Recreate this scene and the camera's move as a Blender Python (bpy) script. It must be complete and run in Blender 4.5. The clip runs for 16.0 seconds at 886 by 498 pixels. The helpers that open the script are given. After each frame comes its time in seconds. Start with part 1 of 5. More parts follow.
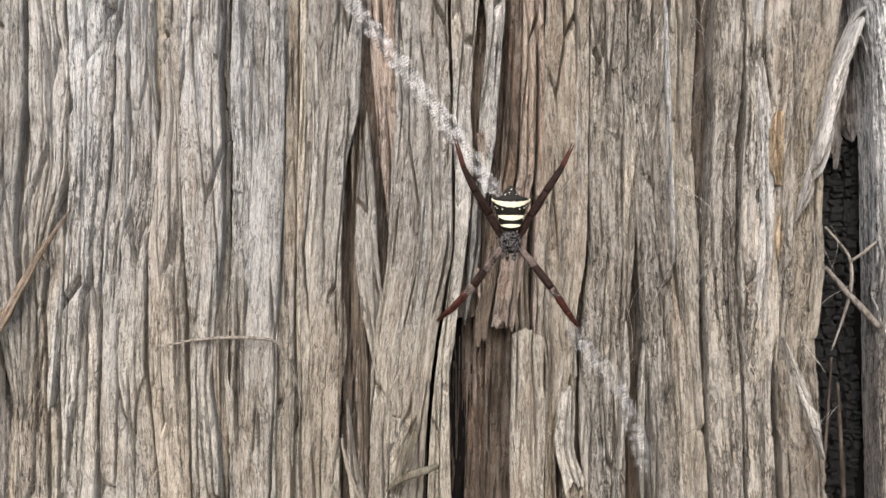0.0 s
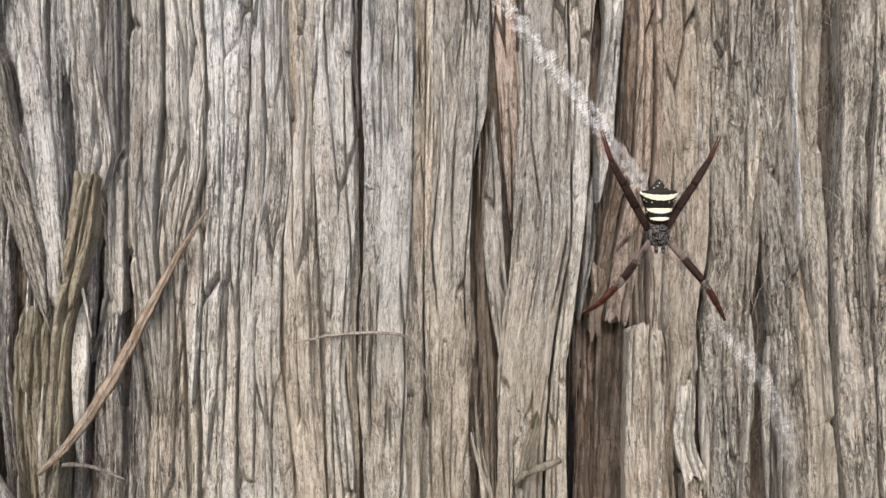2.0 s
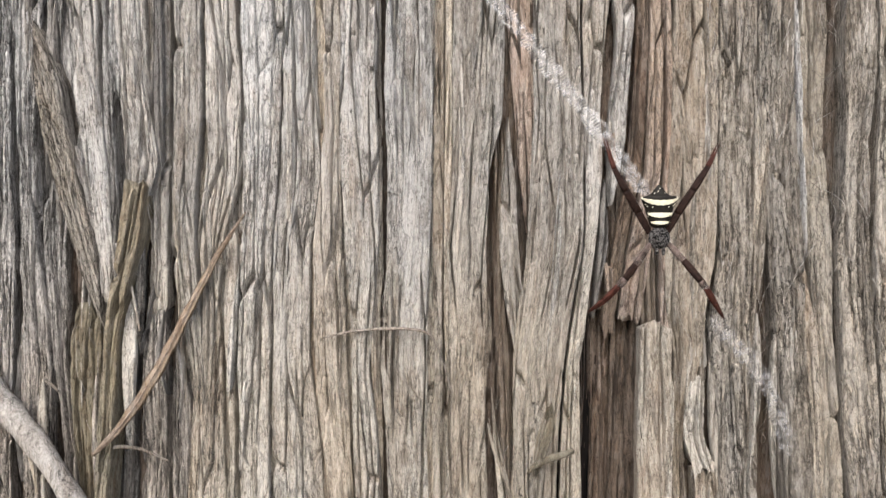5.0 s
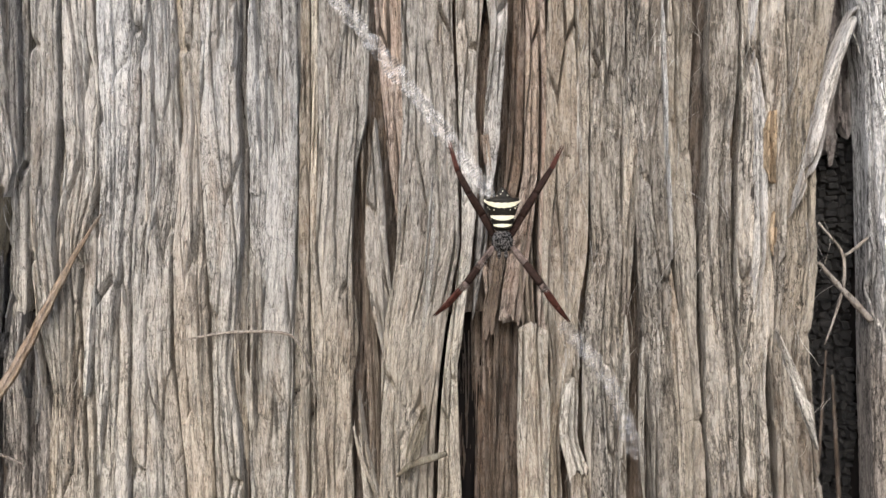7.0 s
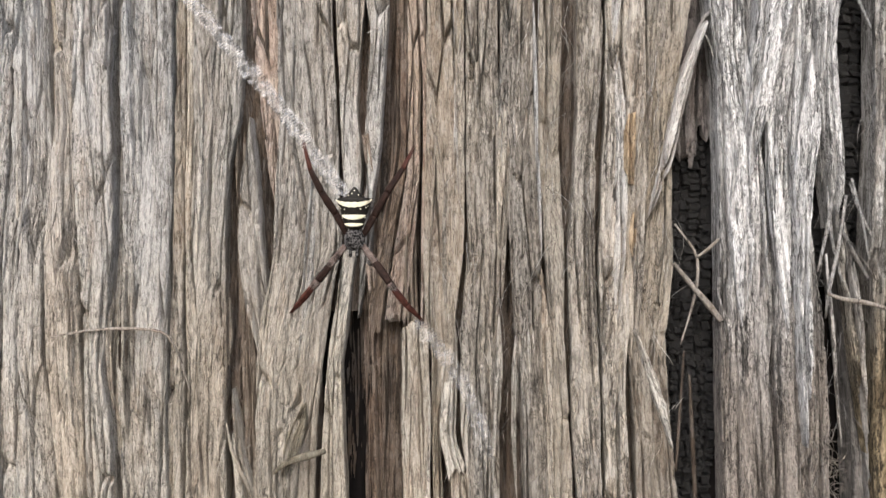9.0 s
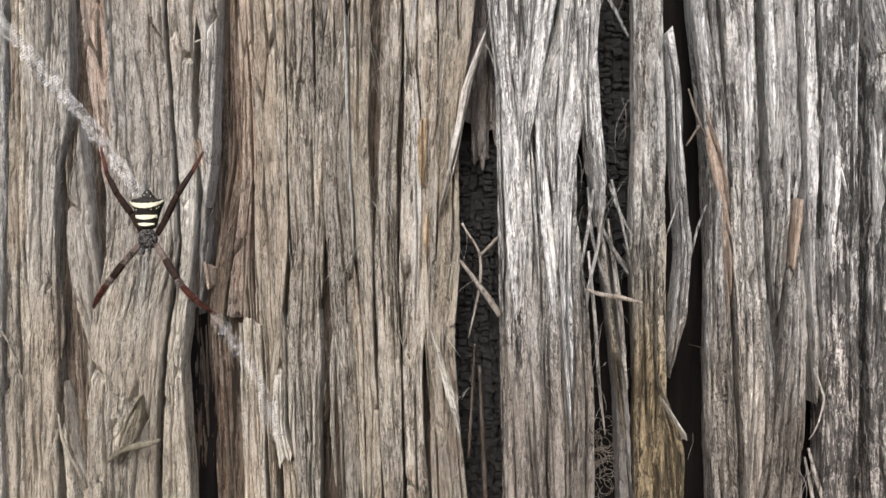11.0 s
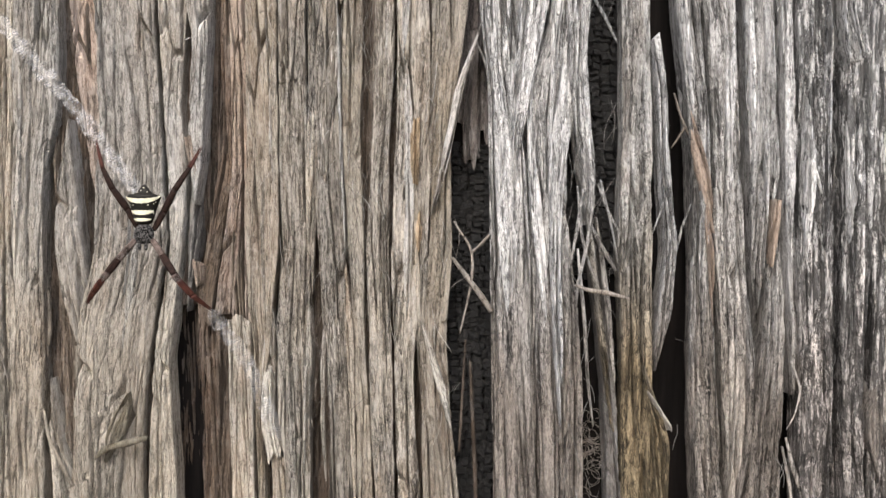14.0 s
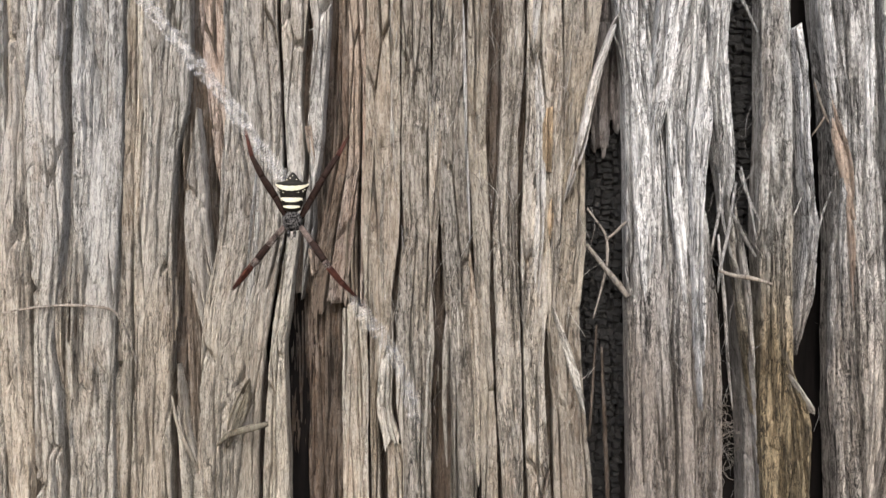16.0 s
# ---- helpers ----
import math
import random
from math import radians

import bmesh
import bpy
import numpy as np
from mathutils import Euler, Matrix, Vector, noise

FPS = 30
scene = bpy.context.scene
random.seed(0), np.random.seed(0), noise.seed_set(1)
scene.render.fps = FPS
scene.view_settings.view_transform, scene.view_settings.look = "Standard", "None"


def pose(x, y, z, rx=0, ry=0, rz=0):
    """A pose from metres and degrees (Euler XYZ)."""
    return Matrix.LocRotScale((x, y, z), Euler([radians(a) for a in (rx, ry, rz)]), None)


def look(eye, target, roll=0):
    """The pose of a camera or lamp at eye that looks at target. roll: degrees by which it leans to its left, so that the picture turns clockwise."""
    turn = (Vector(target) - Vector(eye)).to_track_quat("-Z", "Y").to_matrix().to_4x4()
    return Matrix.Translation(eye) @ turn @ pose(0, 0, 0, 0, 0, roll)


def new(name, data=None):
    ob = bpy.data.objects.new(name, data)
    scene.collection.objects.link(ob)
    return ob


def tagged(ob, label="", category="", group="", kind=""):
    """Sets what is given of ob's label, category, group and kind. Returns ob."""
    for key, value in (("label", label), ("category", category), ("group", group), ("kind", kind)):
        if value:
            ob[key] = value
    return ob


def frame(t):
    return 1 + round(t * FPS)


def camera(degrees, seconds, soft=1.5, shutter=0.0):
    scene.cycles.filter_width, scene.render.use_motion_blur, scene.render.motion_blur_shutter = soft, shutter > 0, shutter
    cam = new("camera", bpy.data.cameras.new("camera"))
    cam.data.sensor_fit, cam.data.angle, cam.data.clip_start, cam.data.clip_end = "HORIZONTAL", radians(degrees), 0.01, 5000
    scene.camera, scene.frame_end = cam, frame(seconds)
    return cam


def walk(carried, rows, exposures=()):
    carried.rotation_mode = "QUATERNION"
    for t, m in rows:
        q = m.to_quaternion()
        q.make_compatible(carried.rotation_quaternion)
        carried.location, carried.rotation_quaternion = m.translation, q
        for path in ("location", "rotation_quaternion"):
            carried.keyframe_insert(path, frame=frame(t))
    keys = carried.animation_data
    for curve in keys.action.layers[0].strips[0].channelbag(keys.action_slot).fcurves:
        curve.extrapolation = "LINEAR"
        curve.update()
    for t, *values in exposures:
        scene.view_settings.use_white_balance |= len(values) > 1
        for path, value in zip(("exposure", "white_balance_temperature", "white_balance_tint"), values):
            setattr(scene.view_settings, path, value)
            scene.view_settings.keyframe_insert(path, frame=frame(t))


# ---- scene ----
cam = camera(67.5, 16.0)
PATH = [
    (0, (-0.00125, 0.00047, 1.29919), (0.03411, 2.00015, 1.30254), 0.25),
    (0.5, (-0.00735, 0.00168, 1.29790), (0.06975, 2.00019, 1.29965), 0.12),
    (1, (-0.01597, 0.00209, 1.29801), (0.06439, 2.00048, 1.29442), 0.04),
    (1.5, (-0.02467, 0.00163, 1.29775), (0.03015, 2.00088, 1.29626), -0.08),
    (2, (-0.03169, 0.00017, 1.29796), (-0.01537, 2.00010, 1.30086), -0.19),
    (2.5, (-0.03438, -0.00261, 1.29820), (-0.03753, 1.99736, 1.30882), -0.32),
    (3, (-0.03505, -0.00630, 1.29951), (-0.05272, 1.99362, 1.30211), -0.37),
    (3.5, (-0.03554, -0.00845, 1.29895), (-0.05742, 1.99141, 1.30716), -0.41),
    (3.7, (-0.03480, -0.00867, 1.29814), (-0.06709, 1.99102, 1.31271), -0.40),
    (5.8, (-0.01852, -0.01146, 1.30059), (-0.10831, 1.98650, 1.29142), -0.17),
    (6, (-0.01483, -0.01132, 1.30126), (-0.09625, 1.98700, 1.29230), -0.18),
    (6.5, (-0.00261, -0.00997, 1.30064), (-0.07988, 1.98848, 1.28602), -0.20),
    (7, (0.00622, -0.00783, 1.30051), (-0.06116, 1.99096, 1.28282), -0.20),
    (7.5, (0.01281, -0.00621, 1.30116), (-0.04569, 1.99288, 1.28613), -0.05),
    (8, (0.01878, -0.00553, 1.30067), (-0.06730, 1.99260, 1.29111), -0.12),
    (8.5, (0.02810, -0.00602, 1.30046), (-0.05461, 1.99222, 1.28710), -0.09),
    (9, (0.03925, -0.00833, 1.30001), (-0.02011, 1.99074, 1.28597), 0.16),
    (9.5, (0.05124, -0.01134, 1.30047), (-0.00359, 1.98788, 1.29003), 0.19),
    (10, (0.06903, -0.01293, 1.29974), (-0.00003, 1.98586, 1.29192), 0.15),
    (10.2, (0.07546, -0.01361, 1.29939), (0.00397, 1.98510, 1.29266), 0.12),
    (12.5, (0.10041, -0.01823, 1.30149), (-0.00632, 1.97850, 1.26036), -0.22),
    (13, (0.09853, -0.01986, 1.30029), (0.02509, 1.97869, 1.27961), -0.04),
    (13.5, (0.09319, -0.01891, 1.29958), (0.04732, 1.98050, 1.28434), 0.09),
    (14, (0.08687, -0.01885, 1.29868), (0.09350, 1.98112, 1.28956), 0.25),
    (14.5, (0.07852, -0.01906, 1.29771), (0.13548, 1.98012, 1.30301), 0.38),
    (15, (0.06880, -0.01966, 1.29775), (0.11612, 1.97976, 1.28964), 0.41),
    (15.5, (0.06144, -0.02011, 1.29598), (0.09960, 1.97951, 1.29030), 0.50),
    (16, (0.05053, -0.02116, 1.29353), (0.07044, 1.97872, 1.30057), 0.46),
]
walk(cam, [(t, look(eye, target, roll)) for t, eye, target, roll in PATH], exposures=[(0, 1.08), (16, 1.08)])

# ---- daylight: overcast, soft, from above and behind the viewer ----
SUN_HEIGHT, SUN_TURN = 45.0, 189.0
world = bpy.data.worlds.new("overcast_sky")
scene.world = world
world.use_nodes = True
sky = world.node_tree.nodes.new("ShaderNodeTexSky")
sky.sky_type = "NISHITA"
sky.sun_disc = False
sky.sun_elevation, sky.sun_rotation = radians(SUN_HEIGHT), radians(SUN_TURN)
sky.air_density, sky.dust_density, sky.ozone_density = 1.0, 4.5, 0.6
background = world.node_tree.nodes["Background"]
world.node_tree.links.new(sky.outputs["Color"], background.inputs["Color"])
background.inputs["Strength"].default_value = 0.15
sun = new("sun", bpy.data.lights.new("sun", "SUN"))
sun.data.energy, sun.data.angle, sun.data.color = 1.25, radians(45), (0.95, 0.975, 1.0)
sun.matrix_world = look((-0.45, -2.5, 4.0), (0.0, 0.16, 1.3))


# ---- materials ----
def node_mat(name):
    m = bpy.data.materials.new(name)
    m.use_nodes = True
    return m, m.node_tree.nodes, m.node_tree.links, m.node_tree.nodes["Principled BSDF"]


def mixed(nodes, links, fac, a, b, blend="MIX"):
    n = nodes.new("ShaderNodeMix")
    n.data_type, n.blend_type = "RGBA", blend
    for socket, value in ((n.inputs[0], fac), (n.inputs[6], a), (n.inputs[7], b)):
        if isinstance(value, bpy.types.NodeSocket):
            links.new(value, socket)
        elif isinstance(value, (int, float)):
            socket.default_value = value
        else:
            socket.default_value = (*value, 1)
    return n.outputs[2]


def grain(nodes, links, where, scale, detail=4.0, rough=0.6):
    mp = nodes.new("ShaderNodeMapping")
    mp.inputs["Scale"].default_value = scale
    links.new(where, mp.inputs["Vector"])
    nz = nodes.new("ShaderNodeTexNoise")
    nz.inputs["Scale"].default_value, nz.inputs["Detail"].default_value, nz.inputs["Roughness"].default_value = 1.0, detail, rough
    links.new(mp.outputs["Vector"], nz.inputs["Vector"])
    return nz.outputs["Fac"]


def ramped(nodes, links, fac, stops):
    r = nodes.new("ShaderNodeValToRGB")
    while len(r.color_ramp.elements) < len(stops):
        r.color_ramp.elements.new(0.5)
    for e, (at, c) in zip(r.color_ramp.elements, stops):
        e.position, e.color = at, (*((c, c, c) if isinstance(c, (int, float)) else c), 1)
    links.new(fac, r.inputs["Fac"])
    return r.outputs["Color"]


def fibres(nodes, links, where, scale, feature):
    mp = nodes.new("ShaderNodeMapping")
    mp.inputs["Scale"].default_value = scale
    links.new(where, mp.inputs["Vector"])
    vo = nodes.new("ShaderNodeTexVoronoi")
    vo.feature = feature
    vo.inputs["Scale"].default_value = 1.0
    links.new(mp.outputs["Vector"], vo.inputs["Vector"])
    if feature == "F1":
        sep = nodes.new("ShaderNodeSeparateColor")
        links.new(vo.outputs["Color"], sep.inputs[0])
        return sep.outputs[0]
    return vo.outputs["Distance"]


def bark_mat(name, light, mid, dark, stain, stained=0.5, specks=0.35, speck_color=(0.035, 0.03, 0.027), vary=0.2, soot=0.0, lower=None, sat=0.54, pits=0.4, lines=0.34, warm=0.0, gain=0.71):
    """Weathered stringy bark: long grain in three tones, broad stains, small dark pits."""
    m, nodes, links, bsdf = node_mat(name)
    tc = nodes.new("ShaderNodeTexCoord")
    info = nodes.new("ShaderNodeObjectInfo")
    shift = nodes.new("ShaderNodeVectorMath")
    shift.operation = "MULTIPLY_ADD"
    links.new(info.outputs["Random"], shift.inputs[0])
    shift.inputs[1].default_value = (3.1, 5.7, 9.3)
    run = nodes.new("ShaderNodeAttribute")
    run.attribute_name = "along"
    links.new(run.outputs["Vector"], shift.inputs[2])
    at = shift.outputs[0]
    bend = nodes.new("ShaderNodeTexNoise")
    bend.inputs["Scale"].default_value, bend.inputs["Detail"].default_value = 60.0, 3.0
    links.new(at, bend.inputs["Vector"])
    warp = nodes.new("ShaderNodeVectorMath")
    warp.operation = "MULTIPLY_ADD"
    links.new(bend.outputs["Color"], warp.inputs[0])
    warp.inputs[1].default_value = (0.0022, 0.0022, 0.012)
    links.new(at, warp.inputs[2])
    curl = nodes.new("ShaderNodeTexNoise")
    curl.inputs["Scale"].default_value, curl.inputs["Detail"].default_value = 260.0, 2.0
    links.new(at, curl.inputs["Vector"])
    twist = nodes.new("ShaderNodeVectorMath")
    twist.operation = "MULTIPLY_ADD"
    links.new(curl.outputs["Color"], twist.inputs[0])
    twist.inputs[1].default_value = (0.0011, 0.0011, 0.004)
    links.new(warp.outputs[0], twist.inputs[2])
    bent = twist.outputs[0]
    stringy = lines >= 0.5
    long = grain(nodes, links, bent, (900, 900, 26) if stringy else (1300, 1300, 90), 6.0, 0.72)
    steps = (0.28, 0.37, 0.47, 0.62) if stringy else (0.22, 0.29, 0.42, 0.66)
    color = ramped(nodes, links, long, list(zip(steps, (dark, mid, light, [min(0.86, c * 1.2) for c in light]))))
    # separate fibres, each of its own tone, parted by hairline splits painted as dark lines
    for scale, depth, line, split in (((1500, 1500, 70 if stringy else 170), 0.26 if stringy else 0.16, 0.06, 0.6 if stringy else 0.3), ((420, 420, 18 if stringy else 50), 0.28 if stringy else 0.12, 0.025, 0.6 if stringy else 0.22)):
        cell = fibres(nodes, links, bent, scale, "F1")
        color = mixed(nodes, links, depth, color, ramped(nodes, links, cell, [(0.1, 0.4), (0.5, 0.95), (0.9, 1.0)]), "MULTIPLY")
        gap = fibres(nodes, links, bent, scale, "DISTANCE_TO_EDGE")
        color = mixed(nodes, links, split, color, ramped(nodes, links, gap, [(0.0, 0.1), (line, 0.9), (line * 1.5, 1.0)]), "MULTIPLY")
    # thin drying cracks as dark lines, their dirt and inner shade put into the colour; crowded in some places and
    # missing in others
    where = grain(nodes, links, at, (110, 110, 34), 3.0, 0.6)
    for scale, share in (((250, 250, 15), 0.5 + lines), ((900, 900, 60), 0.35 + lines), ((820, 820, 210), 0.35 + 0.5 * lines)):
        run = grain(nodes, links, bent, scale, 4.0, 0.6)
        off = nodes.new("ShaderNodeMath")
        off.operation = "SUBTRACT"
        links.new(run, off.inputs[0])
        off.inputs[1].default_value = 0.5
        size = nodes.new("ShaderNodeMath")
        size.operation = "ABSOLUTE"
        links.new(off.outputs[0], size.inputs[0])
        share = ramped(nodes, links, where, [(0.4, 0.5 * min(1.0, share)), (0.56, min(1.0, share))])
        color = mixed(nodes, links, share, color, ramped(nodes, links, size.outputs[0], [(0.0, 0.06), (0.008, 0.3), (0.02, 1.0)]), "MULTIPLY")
    # dark and bleached strands side by side
    strand = grain(nodes, links, bent, (1300, 1300, 48) if stringy else (1900, 1900, 150), 5.0, 0.78)
    color = mixed(nodes, links, 0.95 if stringy else 0.66, color, ramped(nodes, links, strand, [(0.4, 0.05), (0.46, 0.75), (0.52, 1.0)] if stringy else [(0.37, 0.08), (0.44, 0.8), (0.5, 1.0)]), "MULTIPLY")
    color = mixed(nodes, links, ramped(nodes, links, strand, [(0.54, 0.0), (0.62, 0.7 if stringy else 0.6)]), color, [min(0.88, c * 1.3) for c in light])
    fine = grain(nodes, links, bent, (3400, 3400, 110), 3.0, 0.65)
    color = mixed(nodes, links, 0.28, color, ramped(nodes, links, fine, [(0.36, 0.25), (0.46, 0.95), (0.7, 1.0)]), "MULTIPLY")
    dots = grain(nodes, links, bent, (2300, 2300, 760), 4.0, 0.72)
    color = mixed(nodes, links, 0.72, color, ramped(nodes, links, dots, [(0.345 + 0.1 * pits, 0.06), (0.375 + 0.1 * pits, 0.96), (0.7, 1.0)]), "MULTIPLY")
    tinge = grain(nodes, links, at, (48, 48, 16), 3.0, 0.6)
    color = mixed(nodes, links, 0.7, color, ramped(nodes, links, tinge, [(0.36, (0.94, 0.98, 1.0)), (0.5, (1.0, 1.0, 1.0)), (0.64, (1.0, 0.91, 0.78))]), "MULTIPLY")
    patch = grain(nodes, links, tc.outputs["Object"], (26, 26, 15), 4.0, 0.6)
    color = mixed(nodes, links, 0.8, color, ramped(nodes, links, patch, [(0.36, (0.93, 0.97, 1.0)), (0.5, (1.0, 0.98, 0.95)), (0.64, (0.95, 0.87, 0.75))]), "MULTIPLY")
    broad = grain(nodes, links, at, (75, 75, 14), 4.0, 0.65)
    color = mixed(nodes, links, ramped(nodes, links, broad, [(0.46, 0.0), (0.6, stained * 1.2)]), color, mixed(nodes, links, 0.5, color, stain), "MIX")
    bleach = grain(nodes, links, bent, (130, 130, 17), 5.0, 0.7)
    color = mixed(nodes, links, ramped(nodes, links, bleach, [(0.5, 0.0), (0.6, 0.4)]), color, [min(0.86, c * 1.22) for c in light], "MIX")
    umber = grain(nodes, links, bent, (190, 190, 24), 5.0, 0.7)
    color = mixed(nodes, links, ramped(nodes, links, umber, [(0.52, 0.0), (0.62, 0.75 if sat > 0.3 else 0.12)]), color, mixed(nodes, links, 1.0, color, (0.66, 0.55, 0.44), "MULTIPLY"), "MIX")
    pit = grain(nodes, links, bent, (2000, 2000, 620), 5.0, 0.78)
    color = mixed(nodes, links, ramped(nodes, links, pit, [(0.555, 0.0), (0.58, specks)]), color, speck_color)
    blot = grain(nodes, links, at, (300, 300, 110), 5.0, 0.75)
    color = mixed(nodes, links, 0.6, color, ramped(nodes, links, blot, [(0.36, 0.4), (0.47, 0.95), (0.7, 1.0)]), "MULTIPLY")
    scale = grain(nodes, links, bent, (460, 460, 150), 5.0, 0.75)
    color = mixed(nodes, links, ramped(nodes, links, scale, [(0.53, 0.0), (0.57, 0.3)]), color, mixed(nodes, links, 0.3, [min(0.86, c * 1.12) for c in light], (0.8, 0.8, 0.79)))
    if soot:
        burnt = grain(nodes, links, bent, (520, 520, 90), 6.0, 0.8)
        color = mixed(nodes, links, ramped(nodes, links, burnt, [(0.5 - 0.03 * (soot > 0.6), 0.0), (0.525 - 0.03 * (soot > 0.6), soot)]), color, (0.03, 0.029, 0.029))
    lath = nodes.new("ShaderNodeAttribute")
    lath.attribute_name = "tone"
    half = nodes.new("ShaderNodeMath")
    half.inputs[1].default_value = 0.5
    links.new(lath.outputs["Fac"], half.inputs[0])
    color = mixed(nodes, links, 0.8, color, ramped(nodes, links, half.outputs[0], [(0.05, (0.60, 0.55, 0.50)), (0.24, (0.88, 0.84, 0.79)), (0.38, (0.96, 0.94, 0.91)), (0.6, (1.0, 1.0, 1.0))]), "MULTIPLY")
    hsv = nodes.new("ShaderNodeHueSaturation")
    mr = nodes.new("ShaderNodeMapRange")
    mr.inputs["To Min"].default_value, mr.inputs["To Max"].default_value = gain - 1.3 * vary, gain + vary * 0.6
    links.new(info.outputs["Random"], mr.inputs["Value"])
    hsv.inputs["Saturation"].default_value = 0.88 * sat
    hue = nodes.new("ShaderNodeMapRange")
    hue.inputs["To Min"].default_value, hue.inputs["To Max"].default_value = 0.484 + warm, 0.506 + warm
    links.new(tinge, hue.inputs["Value"])
    links.new(hue.outputs["Result"], hsv.inputs["Hue"])
    links.new(mr.outputs["Result"], hsv.inputs["Value"])
    links.new(color, hsv.inputs["Color"])
    final = hsv.outputs["Color"]
    if lower:
        sep = nodes.new("ShaderNodeSeparateXYZ")
        links.new(tc.outputs["Object"], sep.inputs[0])
        fray = nodes.new("ShaderNodeMath")
        fray.operation = "MULTIPLY_ADD"
        links.new(broad, fray.inputs[0])
        fray.inputs[1].default_value = 0.09
        links.new(sep.outputs["Z"], fray.inputs[2])
        band = nodes.new("ShaderNodeMapRange")
        band.inputs["From Min"].default_value, band.inputs["From Max"].default_value = 1.36, 1.305
        links.new(fray.outputs[0], band.inputs["Value"])
        final = mixed(nodes, links, band.outputs["Result"], final, mixed(nodes, links, 1.0, final, lower, "MULTIPLY"))
    cap = nodes.new("ShaderNodeVectorMath")
    cap.operation = "MINIMUM"
    cap.inputs[1].default_value = (0.87, 0.87, 0.87)
    links.new(final, cap.inputs[0])
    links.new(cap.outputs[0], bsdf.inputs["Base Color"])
    bsdf.inputs["Roughness"].default_value = 0.88
    bsdf.inputs["Specular IOR Level"].default_value = 0.25
    rough = grain(nodes, links, bent, (1900, 1900, 420), 5.0, 0.78)
    ridge = nodes.new("ShaderNodeMath")
    ridge.operation = "MULTIPLY_ADD"
    links.new(long, ridge.inputs[0])
    ridge.inputs[1].default_value = 0.9
    links.new(rough, ridge.inputs[2])
    bump = nodes.new("ShaderNodeBump")
    bump.inputs["Strength"].default_value, bump.inputs["Distance"].default_value = 1.0, 0.0006
    links.new(ridge.outputs[0], bump.inputs["Height"])
    links.new(bump.outputs["Normal"], bsdf.inputs["Normal"])
    return m


def plain_mat(name, a, b, scale=(900, 900, 900), rough=0.6, bump=0.3, spec=0.4, steps=(0.35, 0.65)):
    """Two tones of a small mottle with a little relief."""
    m, nodes, links, bsdf = node_mat(name)
    tc = nodes.new("ShaderNodeTexCoord")
    n = grain(nodes, links, tc.outputs["Object"], scale, 4.0, 0.65)
    links.new(ramped(nodes, links, n, [(steps[0], a), (steps[1], b)]), bsdf.inputs["Base Color"])
    bsdf.inputs["Roughness"].default_value = rough
    bsdf.inputs["Specular IOR Level"].default_value = spec
    bn = nodes.new("ShaderNodeBump")
    bn.inputs["Strength"].default_value, bn.inputs["Distance"].default_value = bump, 0.0003
    links.new(n, bn.inputs["Height"])
    links.new(bn.outputs["Normal"], bsdf.inputs["Normal"])
    return m


OCHRE_STAIN = (0.36, 0.22, 0.09)
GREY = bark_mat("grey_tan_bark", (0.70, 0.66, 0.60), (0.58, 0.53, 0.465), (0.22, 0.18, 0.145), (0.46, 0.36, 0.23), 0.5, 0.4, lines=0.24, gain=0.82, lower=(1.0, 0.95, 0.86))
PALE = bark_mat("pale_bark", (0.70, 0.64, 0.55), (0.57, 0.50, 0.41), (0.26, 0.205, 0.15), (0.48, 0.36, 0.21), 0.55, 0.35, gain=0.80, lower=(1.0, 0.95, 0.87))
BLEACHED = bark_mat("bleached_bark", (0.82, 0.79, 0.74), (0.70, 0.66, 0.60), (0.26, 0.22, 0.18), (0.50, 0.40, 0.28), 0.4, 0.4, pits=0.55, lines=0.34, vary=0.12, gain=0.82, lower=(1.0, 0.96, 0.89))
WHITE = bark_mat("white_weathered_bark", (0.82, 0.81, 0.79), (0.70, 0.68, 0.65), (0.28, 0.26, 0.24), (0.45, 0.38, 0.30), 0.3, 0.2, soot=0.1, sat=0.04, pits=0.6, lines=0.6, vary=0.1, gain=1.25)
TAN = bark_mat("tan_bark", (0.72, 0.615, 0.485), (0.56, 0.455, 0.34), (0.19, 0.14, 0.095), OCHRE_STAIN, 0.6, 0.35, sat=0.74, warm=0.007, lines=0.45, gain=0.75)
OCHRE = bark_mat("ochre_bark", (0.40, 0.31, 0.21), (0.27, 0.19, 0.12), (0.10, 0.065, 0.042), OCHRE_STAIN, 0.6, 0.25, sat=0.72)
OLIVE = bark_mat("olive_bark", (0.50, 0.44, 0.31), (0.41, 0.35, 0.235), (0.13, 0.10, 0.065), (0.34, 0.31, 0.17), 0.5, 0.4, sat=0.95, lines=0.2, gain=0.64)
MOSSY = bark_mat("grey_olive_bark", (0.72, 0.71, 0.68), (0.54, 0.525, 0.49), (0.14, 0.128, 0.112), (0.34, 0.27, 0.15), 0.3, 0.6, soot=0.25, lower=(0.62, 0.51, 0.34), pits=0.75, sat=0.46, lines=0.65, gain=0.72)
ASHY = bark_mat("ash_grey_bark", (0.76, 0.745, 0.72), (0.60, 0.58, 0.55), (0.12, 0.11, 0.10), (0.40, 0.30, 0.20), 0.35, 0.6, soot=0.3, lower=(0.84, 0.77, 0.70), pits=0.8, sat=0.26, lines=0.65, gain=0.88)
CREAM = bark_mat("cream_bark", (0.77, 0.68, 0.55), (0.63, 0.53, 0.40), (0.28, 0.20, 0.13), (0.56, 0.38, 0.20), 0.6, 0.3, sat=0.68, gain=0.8)
